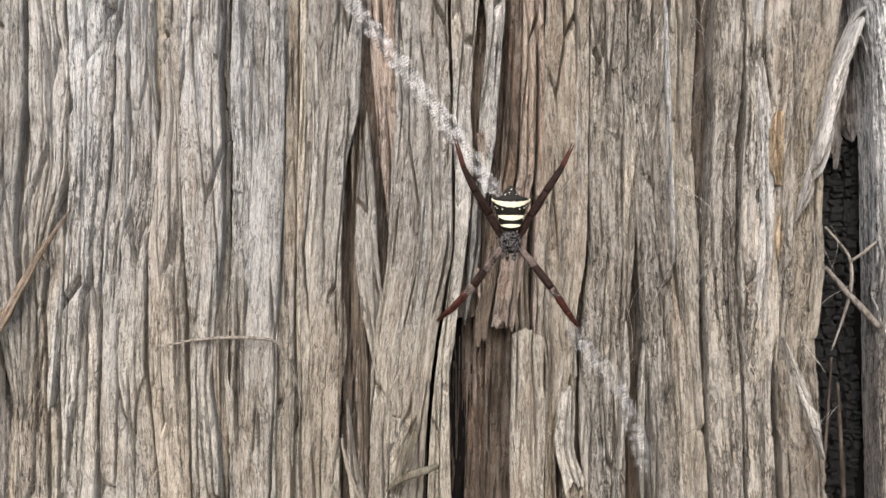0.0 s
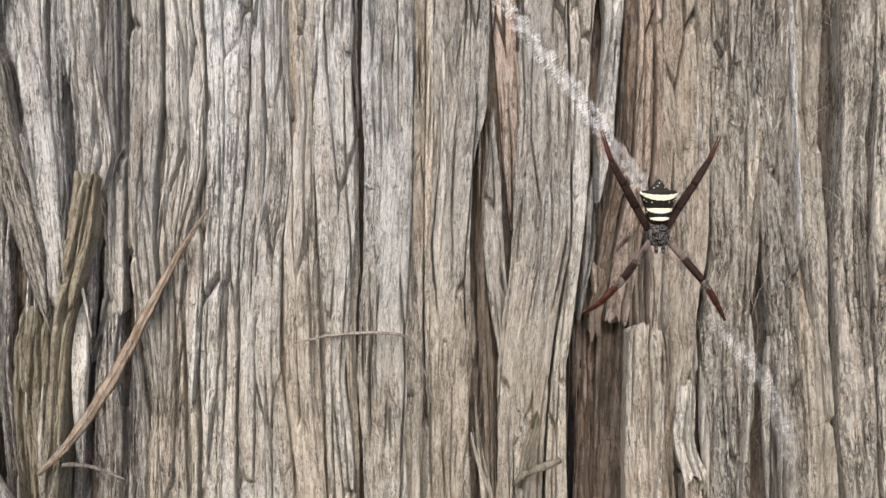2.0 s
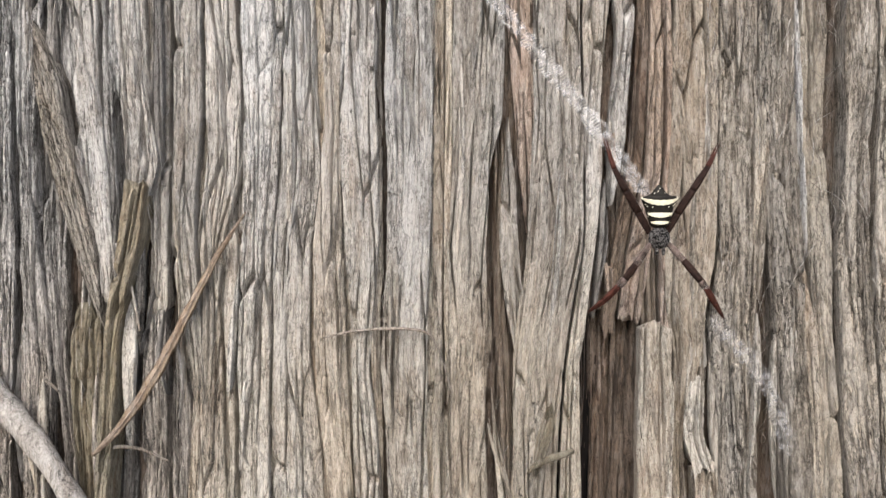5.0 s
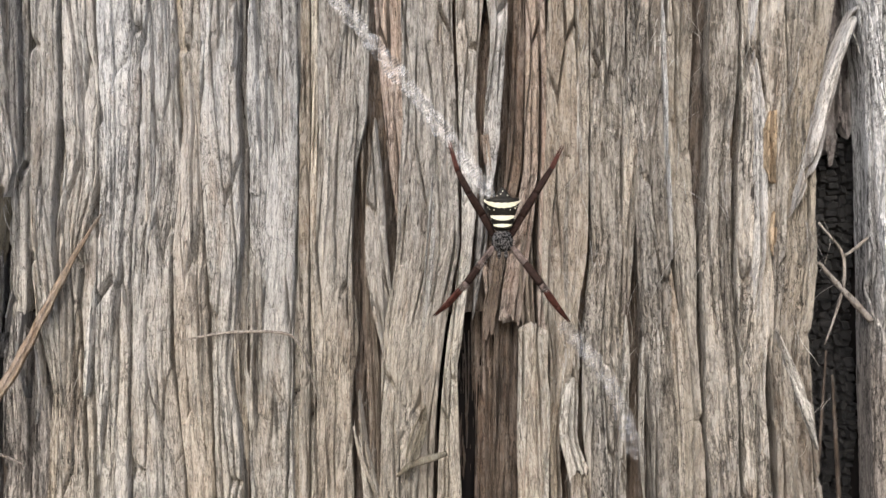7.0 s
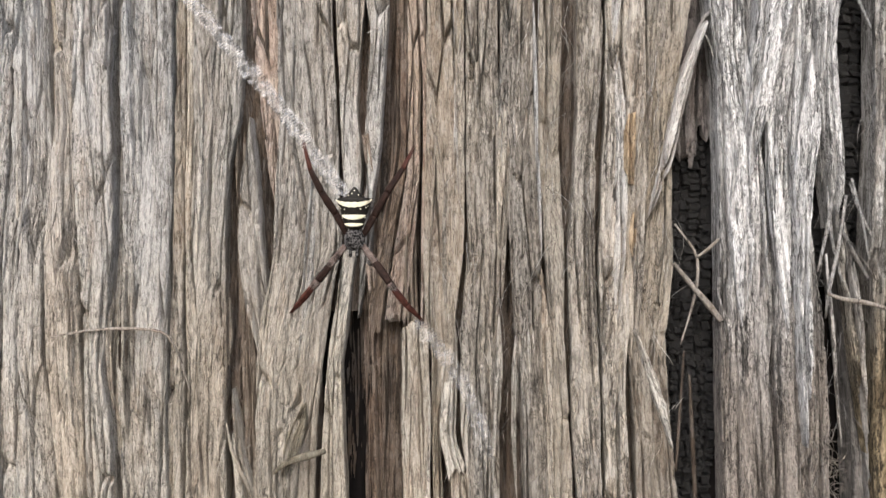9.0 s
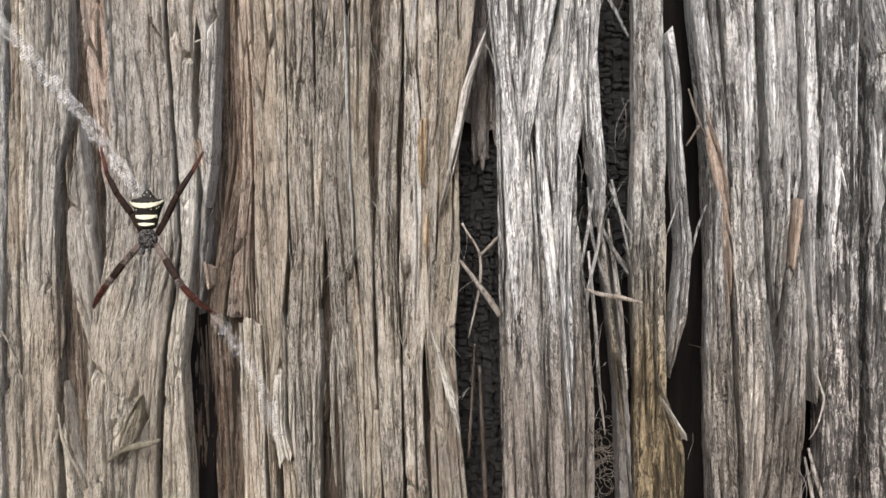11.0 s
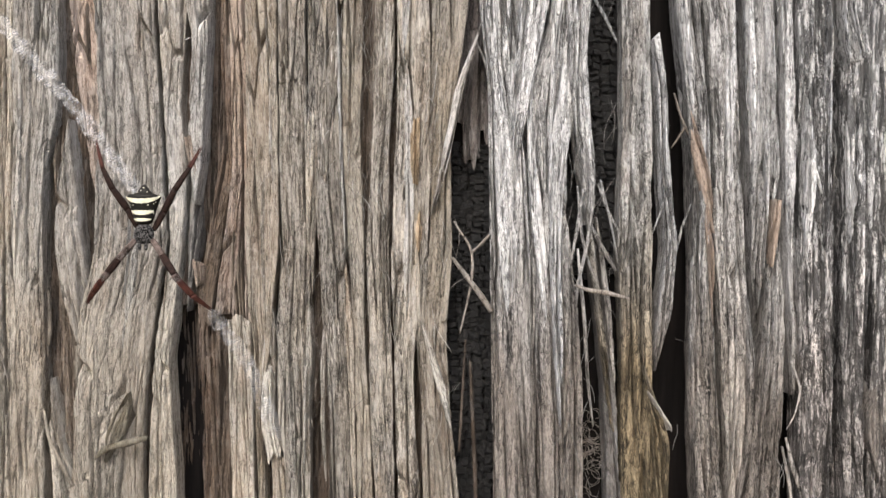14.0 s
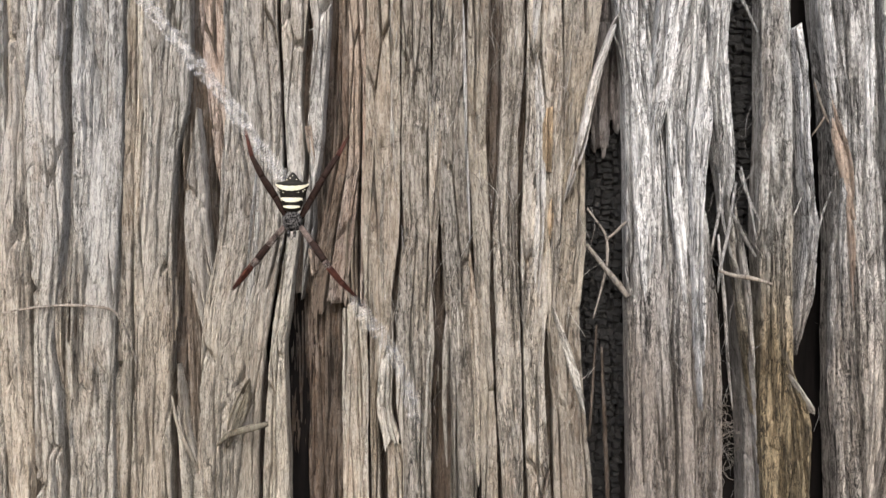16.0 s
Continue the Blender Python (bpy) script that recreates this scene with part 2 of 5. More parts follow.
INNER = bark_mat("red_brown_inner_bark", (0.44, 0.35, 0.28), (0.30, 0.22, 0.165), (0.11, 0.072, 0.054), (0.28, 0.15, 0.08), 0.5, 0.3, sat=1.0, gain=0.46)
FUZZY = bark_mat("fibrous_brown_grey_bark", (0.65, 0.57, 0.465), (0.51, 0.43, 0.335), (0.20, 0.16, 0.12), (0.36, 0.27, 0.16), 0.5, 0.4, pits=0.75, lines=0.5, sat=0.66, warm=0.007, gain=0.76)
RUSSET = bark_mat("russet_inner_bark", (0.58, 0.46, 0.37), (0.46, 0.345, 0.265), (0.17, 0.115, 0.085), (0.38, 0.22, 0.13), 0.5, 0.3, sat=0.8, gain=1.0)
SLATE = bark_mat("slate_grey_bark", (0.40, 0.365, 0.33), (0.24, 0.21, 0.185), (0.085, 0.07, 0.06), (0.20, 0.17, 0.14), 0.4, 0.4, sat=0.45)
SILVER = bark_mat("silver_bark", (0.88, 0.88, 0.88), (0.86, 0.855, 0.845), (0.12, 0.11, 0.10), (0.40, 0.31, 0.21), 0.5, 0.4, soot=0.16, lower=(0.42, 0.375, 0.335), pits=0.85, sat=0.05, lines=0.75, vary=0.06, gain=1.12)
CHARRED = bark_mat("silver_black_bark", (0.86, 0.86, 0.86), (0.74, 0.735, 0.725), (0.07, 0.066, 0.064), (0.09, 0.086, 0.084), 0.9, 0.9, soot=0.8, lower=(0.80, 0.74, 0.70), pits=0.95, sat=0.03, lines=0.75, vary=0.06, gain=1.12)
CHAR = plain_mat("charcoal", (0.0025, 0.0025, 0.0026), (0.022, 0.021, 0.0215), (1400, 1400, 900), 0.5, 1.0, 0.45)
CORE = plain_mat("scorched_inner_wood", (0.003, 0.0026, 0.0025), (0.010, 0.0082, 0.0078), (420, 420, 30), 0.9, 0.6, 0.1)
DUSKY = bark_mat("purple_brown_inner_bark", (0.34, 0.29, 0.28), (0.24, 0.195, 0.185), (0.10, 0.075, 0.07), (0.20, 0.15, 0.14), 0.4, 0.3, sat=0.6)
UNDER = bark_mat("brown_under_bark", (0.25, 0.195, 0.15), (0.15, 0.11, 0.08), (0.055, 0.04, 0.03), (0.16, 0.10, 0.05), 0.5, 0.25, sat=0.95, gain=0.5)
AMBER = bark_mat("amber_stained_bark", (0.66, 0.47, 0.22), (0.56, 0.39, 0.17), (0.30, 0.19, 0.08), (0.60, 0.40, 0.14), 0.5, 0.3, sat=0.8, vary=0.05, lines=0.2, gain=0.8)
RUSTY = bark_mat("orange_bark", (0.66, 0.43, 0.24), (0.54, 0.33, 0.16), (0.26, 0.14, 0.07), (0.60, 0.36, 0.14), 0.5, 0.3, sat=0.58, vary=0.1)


# ---- trunk: its front profile, in millimetres, with z counted from the middle height ----
MIDDLE = 1300.0
FRONT_X = [-220, -120, -80, -50, -35, -20, 0, 20, 35, 45, 60, 80, 100, 117, 150, 180, 240]
FRONT_Y = [176, 159, 158, 163, 167, 166, 180, 187, 179, 174, 169, 158, 150, 143, 140, 142, 152]


def front(x, z):
    """Depth of the bark's outer face: two broad swells with a hollow between them that deepens downwards."""
    return np.interp(x, FRONT_X, FRONT_Y) - 0.10 * np.clip(z, -110, 70) * np.exp(-((x - 15) / 30.0) ** 2)


def lattice(x, y, seed):
    """Smooth noise in 0..1 on arrays."""
    xi, yi = np.floor(x).astype(np.int64), np.floor(y).astype(np.int64)
    fx, fy = x - xi, y - yi
    fx, fy = fx * fx * (3 - 2 * fx), fy * fy * (3 - 2 * fy)

    def cell(a, b):
        h = (a * 374761393 + b * 668265263 + seed * 974634777) & 0x7FFFFFFF
        h = ((h ^ (h >> 13)) * 1274126177) & 0x7FFFFFFF
        h = ((h ^ (h >> 15)) * 1911520717) & 0x7FFFFFFF
        return ((h ^ (h >> 16)) & 0xFFFFF) / 1048575.0

    low = cell(xi, yi) * (1 - fx) + cell(xi + 1, yi) * fx
    high = cell(xi, yi + 1) * (1 - fx) + cell(xi + 1, yi + 1) * fx
    return low * (1 - fy) + high * fy


def plates(x, z, wide, long, seed):
    """Long lens-shaped plates: for each place the plate's own random number and how near its border runs (0 on it)."""
    gx, gz = x / wide, z / long
    ix, iz = np.floor(gx), np.floor(gz)
    first, second, own = np.full(x.shape, 9.0), np.full(x.shape, 9.0), np.zeros(x.shape)
    for dx in (-1, 0, 1):
        for dz in (-1, 0, 1):
            cx, cz = ix + dx, iz + dz
            px = cx + 0.15 + 0.7 * lattice(cx, cz, seed)
            pz = cz + lattice(cx, cz, seed + 1)
            d = np.hypot(gx - px, gz - pz)
            nearer = d < first
            second = np.where(nearer, first, np.minimum(second, d))
            own = np.where(nearer, lattice(cx, cz, seed + 2), own)
            first = np.where(nearer, d, first)
    return own, second - first


def mesh_of(name, verts, faces, material, smooth=True, along=None):
    """A mesh; along: places measured along the grain, where they are not the vertices' own."""
    me = bpy.data.meshes.new(name)
    me.from_pydata(verts, [], faces)
    me.materials.append(material)
    if along is None:
        along = np.array(verts, np.float32)
    me.attributes.new("along", "FLOAT_VECTOR", "POINT").data.foreach_set("vector", np.asarray(along, np.float32).ravel())
    if smooth:
        me.polygons.foreach_set("use_smooth", [True] * len(me.polygons))
    me.update()
    return me


def part(name, me, parent, label=""):
    ob = new(name, me)
    ob.parent = parent
    if label:
        ob["label"] = label
    return ob


def tube(path, radii, sides=6, flat=1.0):
    """Rings round a path of points in millimetres, closed at both ends: vertices in metres and faces."""
    verts, faces = [], []
    pts = [Vector(p) for p in path]
    for i, p in enumerate(pts):
        way = (pts[min(i + 1, len(pts) - 1)] - pts[max(i - 1, 0)]).normalized()
        side = way.cross(Vector((0, 1, 0)))
        side = side.normalized() if side.length > 1e-4 else Vector((1, 0, 0))
        up = side.cross(way)
        for k in range(sides):
            a = 2 * math.pi * k / sides
            v = p + float(radii[i]) * (math.cos(a) * side + math.sin(a) * flat * up)
            verts.append((v.x / 1000, v.y / 1000, (v.z + MIDDLE) / 1000))
    for i in range(len(pts) - 1):
        for k in range(sides):
            a, b = i * sides + k, i * sides + (k + 1) % sides
            faces.append((a, b, b + sides, a + sides))
    faces.append(tuple(range(sides))[::-1])
    faces.append(tuple(range((len(pts) - 1) * sides, len(pts) * sides)))
    return verts, faces


def joined(pieces):
    verts, faces = [], []
    for v, f in pieces:
        n = len(verts)
        verts += v
        faces += [tuple(i + n for i in face) for face in f]
    return verts, faces


# ---- ground and the standing trunk ----
bm = bmesh.new()
bmesh.ops.create_grid(bm, x_segments=60, y_segments=60, size=40)
for v in bm.verts:
    v.co.z = 0.05 * noise.noise(v.co * 0.4) - 0.03
me = bpy.data.meshes.new("ground")
bm.to_mesh(me)
bm.free()
me.materials.append(plain_mat("leaf_litter_ground", (0.05, 0.04, 0.03), (0.16, 0.13, 0.09), (30, 30, 30), 0.95, 0.5, 0.2))
tagged(new("ground", me), "brown leaf litter ground under the tree", "ground", kind="structure")

trunk = tagged(new("tree_trunk"), "large old tree trunk with shaggy stringy grey-brown bark", "tree trunk")
CENTRE = Vector((15.0, 420.0))
RINGS = {}


def ring(z):
    """The trunk's outline under the bark at one height."""
    if z in RINGS:
        return RINGS[z]
    xs = np.linspace(-210, 235, 150)
    pts = list(zip(xs.tolist(), (front(xs, z) + 9 + 2.2 * lattice(xs / 7.0, xs * 0 + z / 60.0, 5)).tolist()))
    a0 = math.atan2(pts[-1][1] - CENTRE.y, pts[-1][0] - CENTRE.x)
    a1 = math.atan2(pts[0][1] - CENTRE.y, pts[0][0] - CENTRE.x) + 2 * math.pi
    r0 = math.hypot(pts[-1][0] - CENTRE.x, pts[-1][1] - CENTRE.y)
    r1 = math.hypot(pts[0][0] - CENTRE.x, pts[0][1] - CENTRE.y)
    for k in range(1, 60):
        f = k / 60
        a, r = a0 + (a1 - a0) * f, r0 + (r1 - r0) * f + 8 * math.sin(9 * math.pi * f)
        pts.append((CENTRE.x + r * math.cos(a), CENTRE.y + r * math.sin(a)))
    RINGS[z] = pts
    return pts


heights = [-1330, -1250, -900, -500, -250] + list(np.linspace(-140, 140, 100)) + [250, 500, 900, 1300, 1700]
verts, faces, around = [], [], 209
for z in heights:
    flare = 1 + 0.35 * max(0, (-700 - z) / 600) ** 2
    for x, y in ring(z):
        x, y = CENTRE.x + (x - CENTRE.x) * flare, CENTRE.y + (y - CENTRE.y) * flare
        verts.append((x / 1000, y / 1000, (z + MIDDLE) / 1000))
for i in range(len(heights) - 1):
    for k in range(around):
        a, b = i * around + k, i * around + (k + 1) % around
        faces.append((a, b, b + around, a + around))
faces += [tuple(range(around))[::-1], tuple(range((len(heights) - 1) * around, len(heights) * around))]
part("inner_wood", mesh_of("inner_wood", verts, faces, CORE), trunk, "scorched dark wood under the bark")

strip_count = 0
FLAT_FACED = (GREY, PALE, BLEACHED, TAN, CREAM, FUZZY, OLIVE, RUSSET)


def bark_strip(material, lift, rows, top="run", bottom="run", thick=7.0, relief=1.0, label="", step=0.17, fall=0.5):
    """One long slab of stringy bark. rows: height, left and right edge; lift: how far it stands out. Ends run on, break off or taper."""
    global strip_count
    strip_count += 1
    seed = strip_count
    rnd = random.Random(seed * 7 + 3)
    rows = sorted(rows)
    zs = np.array([r[0] for r in rows], float)
    n_rows = max(10, int((zs[-1] - zs[0]) / fall))
    z = np.linspace(zs[0], zs[-1], n_rows)
    if fall < 1:
        # fine rows at the middle height, coarse ones above and below
        z = np.unique(np.concatenate([z[np.abs(z) > 72][::4], z[np.abs(z) <= 72], zs[[0, -1]]]))
        n_rows = len(z)

    def along(i):
        v = np.interp(z, zs, [r[i] for r in rows])
        k = min(15, n_rows // 3 * 2 - 1)
        return np.convolve(np.pad(v, k // 2, mode="reflect", reflect_type="odd"), np.ones(k) / k, "valid")[:n_rows] if k > 2 else v

    left, right = along(1), along(2)
    mid, half = (left + right) / 2, np.maximum((right - left) / 2 + (0.12 if -104 < rows[0][1] < -16 and thick > 3 and lift > -1 else 0.2 if 25 < rows[0][1] < 95 else 0.06 if rows[0][1] < 95 else 0.0), 0.25)
    up, down = (z[-1] - z) / 1.0, (z - z[0]) / 1.0
    span = z[-1] - z[0]
    for kind, d in ((top, up), (bottom, down)):
        if kind == "taper":
            half = half * np.clip(np.sqrt(d / min(18.0, span * 0.4)), 0.12, 1)
    n_cols = int(min(150, max(8, 2 * half.max() / step)))
    u = np.linspace(-1, 1, n_cols)
    x = mid[:, None] + half[:, None] * u[None, :]
    zz = np.repeat(z[:, None], n_cols, 1)
    # chipped edges: they reach a little way in from the rim only
    for side, s in ((-1, 11), (1, 57)):
        chip = 0.8 * (lattice(z / 26.0, z * 0, seed + s) - 0.5) + 0.3 * (lattice(z / 9.0, z * 0, seed + s + 1) - 0.5) + 0.16 * (lattice(z / 1.6, z * 0, seed + s + 2) - 0.5)
        reach = np.clip(1 - np.abs(x - (mid + side * half)[:, None]) / np.minimum(2.0, half)[:, None], 0, 1)
        x = x + side * chip[:, None] * reach * np.minimum(1, half / 1.5)[:, None]
    # ragged ends
    for kind, d, sign in ((top, up, 1), (bottom, down, -1)):
        if kind == "broken":
            jag = 5.0 * lattice(x[0] * 0.9, x[0] * 0, seed + 91) + 2.5 * lattice(x[0] * 2.7, x[0] * 0, seed + 92) - 3.5
            zz += sign * jag[None, :] * np.clip(1 - d / 14.0, 0, 1)[:, None]
    xs = x - (mid - mid.mean())[:, None]
    xa = xs + 1.4 * (lattice(zz / 60.0, xs / 14.0, seed + 21) - 0.5) + 0.35 * (lattice(zz / 11.0, xs / 5.0, seed + 22) - 0.5) + 0.2 * (lattice(zz / 3.2, xs / 1.6, seed + 23) - 0.5)
    h = 0.3 * (lattice(xa / 5.5, zz / 60.0, seed + 31) - 0.5)
    flat = material in FLAT_FACED
    # thick plates at levels of their own, parted by a crack along some of their borders only
    own, rim = plates(xa, zz, 4.4 if flat else 2.6, 52.0 if flat else 70.0, seed + 33)
    tone = 0.42 * (own - 0.5)
    h += 1.1 * (own - 0.5) - 2.7 * np.exp(-((rim / (0.05 if flat else 0.08)) ** 2)) * np.clip(4 * lattice(xa / 4.0, zz / 15.0, seed + 36) - (1.7 if flat else 1.6), 0, 1)
    # thin scales on the plates
    own, rim = plates(xa, zz, 1.5 if flat else 1.0, 16.0 if flat else 26.0, seed + 43)
    tone += 0.22 * (own - 0.5)
    h += 0.42 * (own - 0.5) - 0.7 * np.exp(-((rim / 0.13) ** 2)) * np.clip(4 * lattice(xa / 3.0, zz / 8.0, seed + 46) - 2.3, 0, 1)
    own, rim = plates(xa, zz, 0.55, 4.5 if flat else 9.0, seed + 53)
    tone += 0.16 * (own - 0.5)
    h += 0.22 * (own - 0.5)
    h += 0.14 * (lattice(xa / 0.36, zz / 1.7, seed + 61) - 0.5)
    # short wandering splits in the weathered skin
    xw = xa + 0.5 * (lattice(zz / 3.0, xs / 1.5, seed + 77) - 0.5)
    split = np.clip(1 - np.abs(2 * lattice(xw / 1.3, zz / 10.0, seed + 78) - 1) / 0.12, 0, 1)
    h -= 0.7 * split * np.clip(5 * lattice(xa / 4.0, zz / 9.0, seed + 79) - 2.6, 0, 1)
    # flakes of the outer skin still holding on
    flake = lattice(xa / 0.9, zz / 8.0, seed + 75)
    h += 0.28 * np.clip((flake - 0.64) * 40, 0, 1)
    h += np.random.RandomState(seed).uniform(-0.05, 0.05, h.shape)
    width = 2 * half.mean()
    for _ in range(int(width * (0.55 if flat else 1.0)) + 1):
        c, zc, ln = rnd.uniform(-0.9, 0.9), rnd.uniform(zs[0], zs[-1]), rnd.uniform(14, 70)
        lean, deep, wide, turn = rnd.uniform(-0.03, 0.03), rnd.uniform(1.2, 3.8), rnd.uniform(0.09, 0.22), seed + rnd.randrange(999)
        line = mid[:, None] + c * half[:, None] + lean * (zz - zc) + 0.9 * (lattice(zz / 17.0, zz * 0, turn) - 0.5) + 0.2 * (lattice(zz / 3.5, zz * 0, turn + 1) - 0.5)
        fade = np.clip(1.3 - np.abs(zz - zc) / (0.5 * ln), 0, 1)
        near = (x - line) / (wide * (0.35 + fade))
        h -= deep * fade * np.exp(-near * near)
        h += rnd.uniform(-0.35, 0.35) * fade * np.tanh(near * 0.6)
    h *= relief
    edge = np.minimum(x - x[:, :1], x[:, -1:] - x)
    r = np.minimum(0.25, 0.5 * half)[:, None]
    t = np.clip(1 - edge / r, 0, 1)
    drop = 1.7 * r * (1 - np.sqrt(1 - t * t * 0.999))
    bow = 0.03 * half[:, None] * (1 - u[None, :] ** 2)
    lean = 0.5 * rnd.uniform(-1, 1) * u[None, :]
    y = front(x, zz) - lift - h - bow - lean + drop
    for kind, d in ((top, up), (bottom, down)):
        if kind == "taper":
            y += 1.2 * np.clip(1 - d / 18.0, 0, 1)[:, None]
    back = front(x, zz) - lift + thick
    bx0, bx1 = x[:, :1] + 0.15 * half[:, None], x[:, -1:] - 0.15 * half[:, None]
    X = np.concatenate([x, bx1, bx0], 1)
    Y = np.concatenate([y, back[:, -1:], back[:, :1]], 1)
    Z = np.concatenate([zz, zz[:, -1:], zz[:, :1]], 1)
    m = n_cols + 2
    verts = np.stack([X, Y, Z + MIDDLE], -1).reshape(-1, 3) / 1000
    i, k = np.meshgrid(np.arange(n_rows - 1), np.arange(m), indexing="ij")
    a, b = i * m + k, i * m + (k + 1) % m
    quads = np.stack([a, b, b + m, a + m], -1).reshape(-1, 4).tolist()
    quads += [tuple(range(m))[::-1], tuple(range((n_rows - 1) * m, n_rows * m))]
    XS = np.concatenate([xs, xs[:, -1:], xs[:, :1]], 1)
    me = mesh_of("bark_strip", verts.tolist(), quads, material, False, np.stack([XS, Y, Z + MIDDLE], -1) / 1000)
    # each lath of the slab has weathered to a tone of its own
    me.attributes.new("tone", "FLOAT", "POINT").data.foreach_set("value", np.concatenate([tone, tone[:, -1:], tone[:, :1]], 1).ravel().astype(np.float32))
    return part("bark_strip", me, trunk, label)


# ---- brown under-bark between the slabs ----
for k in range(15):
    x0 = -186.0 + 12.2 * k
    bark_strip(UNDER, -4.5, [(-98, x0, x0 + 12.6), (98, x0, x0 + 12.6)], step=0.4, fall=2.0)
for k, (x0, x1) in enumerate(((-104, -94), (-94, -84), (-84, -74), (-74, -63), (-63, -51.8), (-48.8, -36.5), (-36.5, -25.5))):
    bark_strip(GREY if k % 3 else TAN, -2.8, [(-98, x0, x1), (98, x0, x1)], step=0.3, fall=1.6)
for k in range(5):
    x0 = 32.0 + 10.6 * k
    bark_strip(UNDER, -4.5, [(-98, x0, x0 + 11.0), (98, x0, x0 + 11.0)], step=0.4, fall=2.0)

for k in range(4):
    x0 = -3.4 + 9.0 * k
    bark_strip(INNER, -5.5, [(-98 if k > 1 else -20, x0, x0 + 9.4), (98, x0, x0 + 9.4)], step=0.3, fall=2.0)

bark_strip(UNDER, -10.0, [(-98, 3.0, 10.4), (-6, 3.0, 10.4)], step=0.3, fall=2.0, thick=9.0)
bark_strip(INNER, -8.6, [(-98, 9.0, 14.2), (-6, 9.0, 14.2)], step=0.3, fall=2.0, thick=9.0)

# ---- bark slabs ----
bark_strip(ASHY, 0, [(92, -168.9, -153.6), (67, -169.0, -153.4), (34, -169.2, -152.7), (1, -169.4, -151.9), (-32, -169.5, -151.9), (-65, -169.7, -153.2), (-91, -169.8, -153.8)])
bark_strip(ASHY, 0, [(91, -152.9, -140.6), (66, -152.2, -142.2), (51, -151.2, -143.9), (33, -150.3, -145.7), (0, -149.8, -144.5), (-32, -149.3, -140.1), (-64, -148.5, -141.2), (-89, -148.2, -141.7)])
bark_strip(ASHY, -2, [(91, -142.1, -137.6), (66, -141.8, -136.6), (33, -141.0, -133.8), (0, -144.2, -136.3), (-32, -140.0, -137.1), (-65, -136.9, -133.7), (-89, -135.8, -132.4)])
bark_strip(FUZZY, 3, [(60, -147.6, -141.4), (42, -143.9, -134.7), (25, -139.6, -131.6), (0, -132.6, -125.1), (-22, -124.5, -121.2)], top="taper", bottom="taper")
bark_strip(BLEACHED, 1, [(89, -133.7, -126.9), (64, -133.3, -126.4), (42, -132.4, -125.4), (25, -129.9, -123.3), (0, -125.6, -120.3), (-28, -122.3, -120.1)], bottom="taper")
bark_strip(ASHY, 0, [(89, -125.8, -122.5), (64, -125.4, -122.1), (32, -124.1, -120.8), (0, -120.2, -119.3), (-17, -119.9, -118.8)], bottom="taper")
bark_strip(GREY, 2, [(87, -120.3, -112.5), (63, -119.5, -112.1), (41, -118.0, -111.2), (20, -117.3, -107.3), (13, -116.2, -110.2)], bottom="broken")
bark_strip(GREY, -1, [(88, -113.0, -106.5), (64, -112.7, -106.6), (32, -111.7, -106.6), (0, -111.6, -107.2), (-17, -112.5, -107.3)], bottom="broken")
bark_strip(OLIVE, 5, [(14, -115.2, -109.9), (0, -117.3, -112.0), (-22, -121.7, -117.8), (-50, -122.9, -119.3), (-61, -123.9, -120.6), (-85, -125.0, -122.0)], top="broken")
bark_strip(OLIVE, 1, [(-17, -130.2, -124.8), (-25, -134.1, -124.5), (-44, -133.9, -125.0), (-63, -131.7, -124.1), (-87, -130.4, -123.6)], top="broken")
bark_strip(SLATE, -3, [(-4, -118.7, -113.4), (-32, -122.3, -115.7), (-64, -123.8, -116.6), (-89, -124.4, -117.0)], top="broken")
bark_strip(ASHY, -2, [(0, -112.3, -107.7), (-32, -114.3, -107.8), (-64, -115.0, -107.7), (-88, -115.4, -107.7)], top="taper")
bark_strip(GREY, 1, [(87, -104.5, -97.8), (63, -104.5, -97.6), (32, -104.4, -97.0), (16, -105.1, -98.8), (-5, -105.2, -98.9), (-22, -102.4, -97.6), (-37, -99.3, -96.8)], bottom="broken")
bark_strip(TAN, 0, [(-11, -96.4, -92.7), (-37, -99.8, -92.6), (-63, -101.1, -92.0), (-88, -101.8, -91.8)], top="taper")
bark_strip(ASHY, 0, [(-23, -106.6, -103.7), (-37, -106.1, -100.9), (-63, -105.6, -101.6), (-87, -105.5, -102.1)], top="taper")
bark_strip(GREY, 0, [(87, -97.2, -89.1), (63, -96.9, -88.5), (42, -96.3, -87.2), (20, -96.5, -86.7), (0, -98.3, -92.3), (-23, -96.7, -92.2)], bottom="taper")
bark_strip(BLEACHED, 1, [(87, -87.3, -75.6), (63, -86.7, -76.0), (41, -85.4, -76.7), (20, -85.2, -77.7), (-0, -85.9, -79.1), (-31, -87.2, -80.1), (-62, -87.1, -80.0), (-86, -87.2, -80.1)])
bark_strip(BLEACHED, 2, [(-5, -87.9, -86.5), (-22, -89.4, -87.8), (-38, -90.1, -89.0)], top="taper", bottom="broken")
bark_strip(GREY, 0, [(3, -91.4, -87.1), (-23, -91.5, -89.0), (-44, -90.8, -88.2), (-63, -90.9, -88.4), (-87, -91.0, -88.5)], top="taper")
bark_strip(BLEACHED, 0, [(88, -74.9, -68.7), (63, -75.4, -68.5), (42, -76.1, -68.1), (20, -76.7, -66.5), (-0, -78.2, -69.7), (-31, -79.0, -69.6), (-63, -79.4, -66.5), (-87, -79.7, -65.4)])
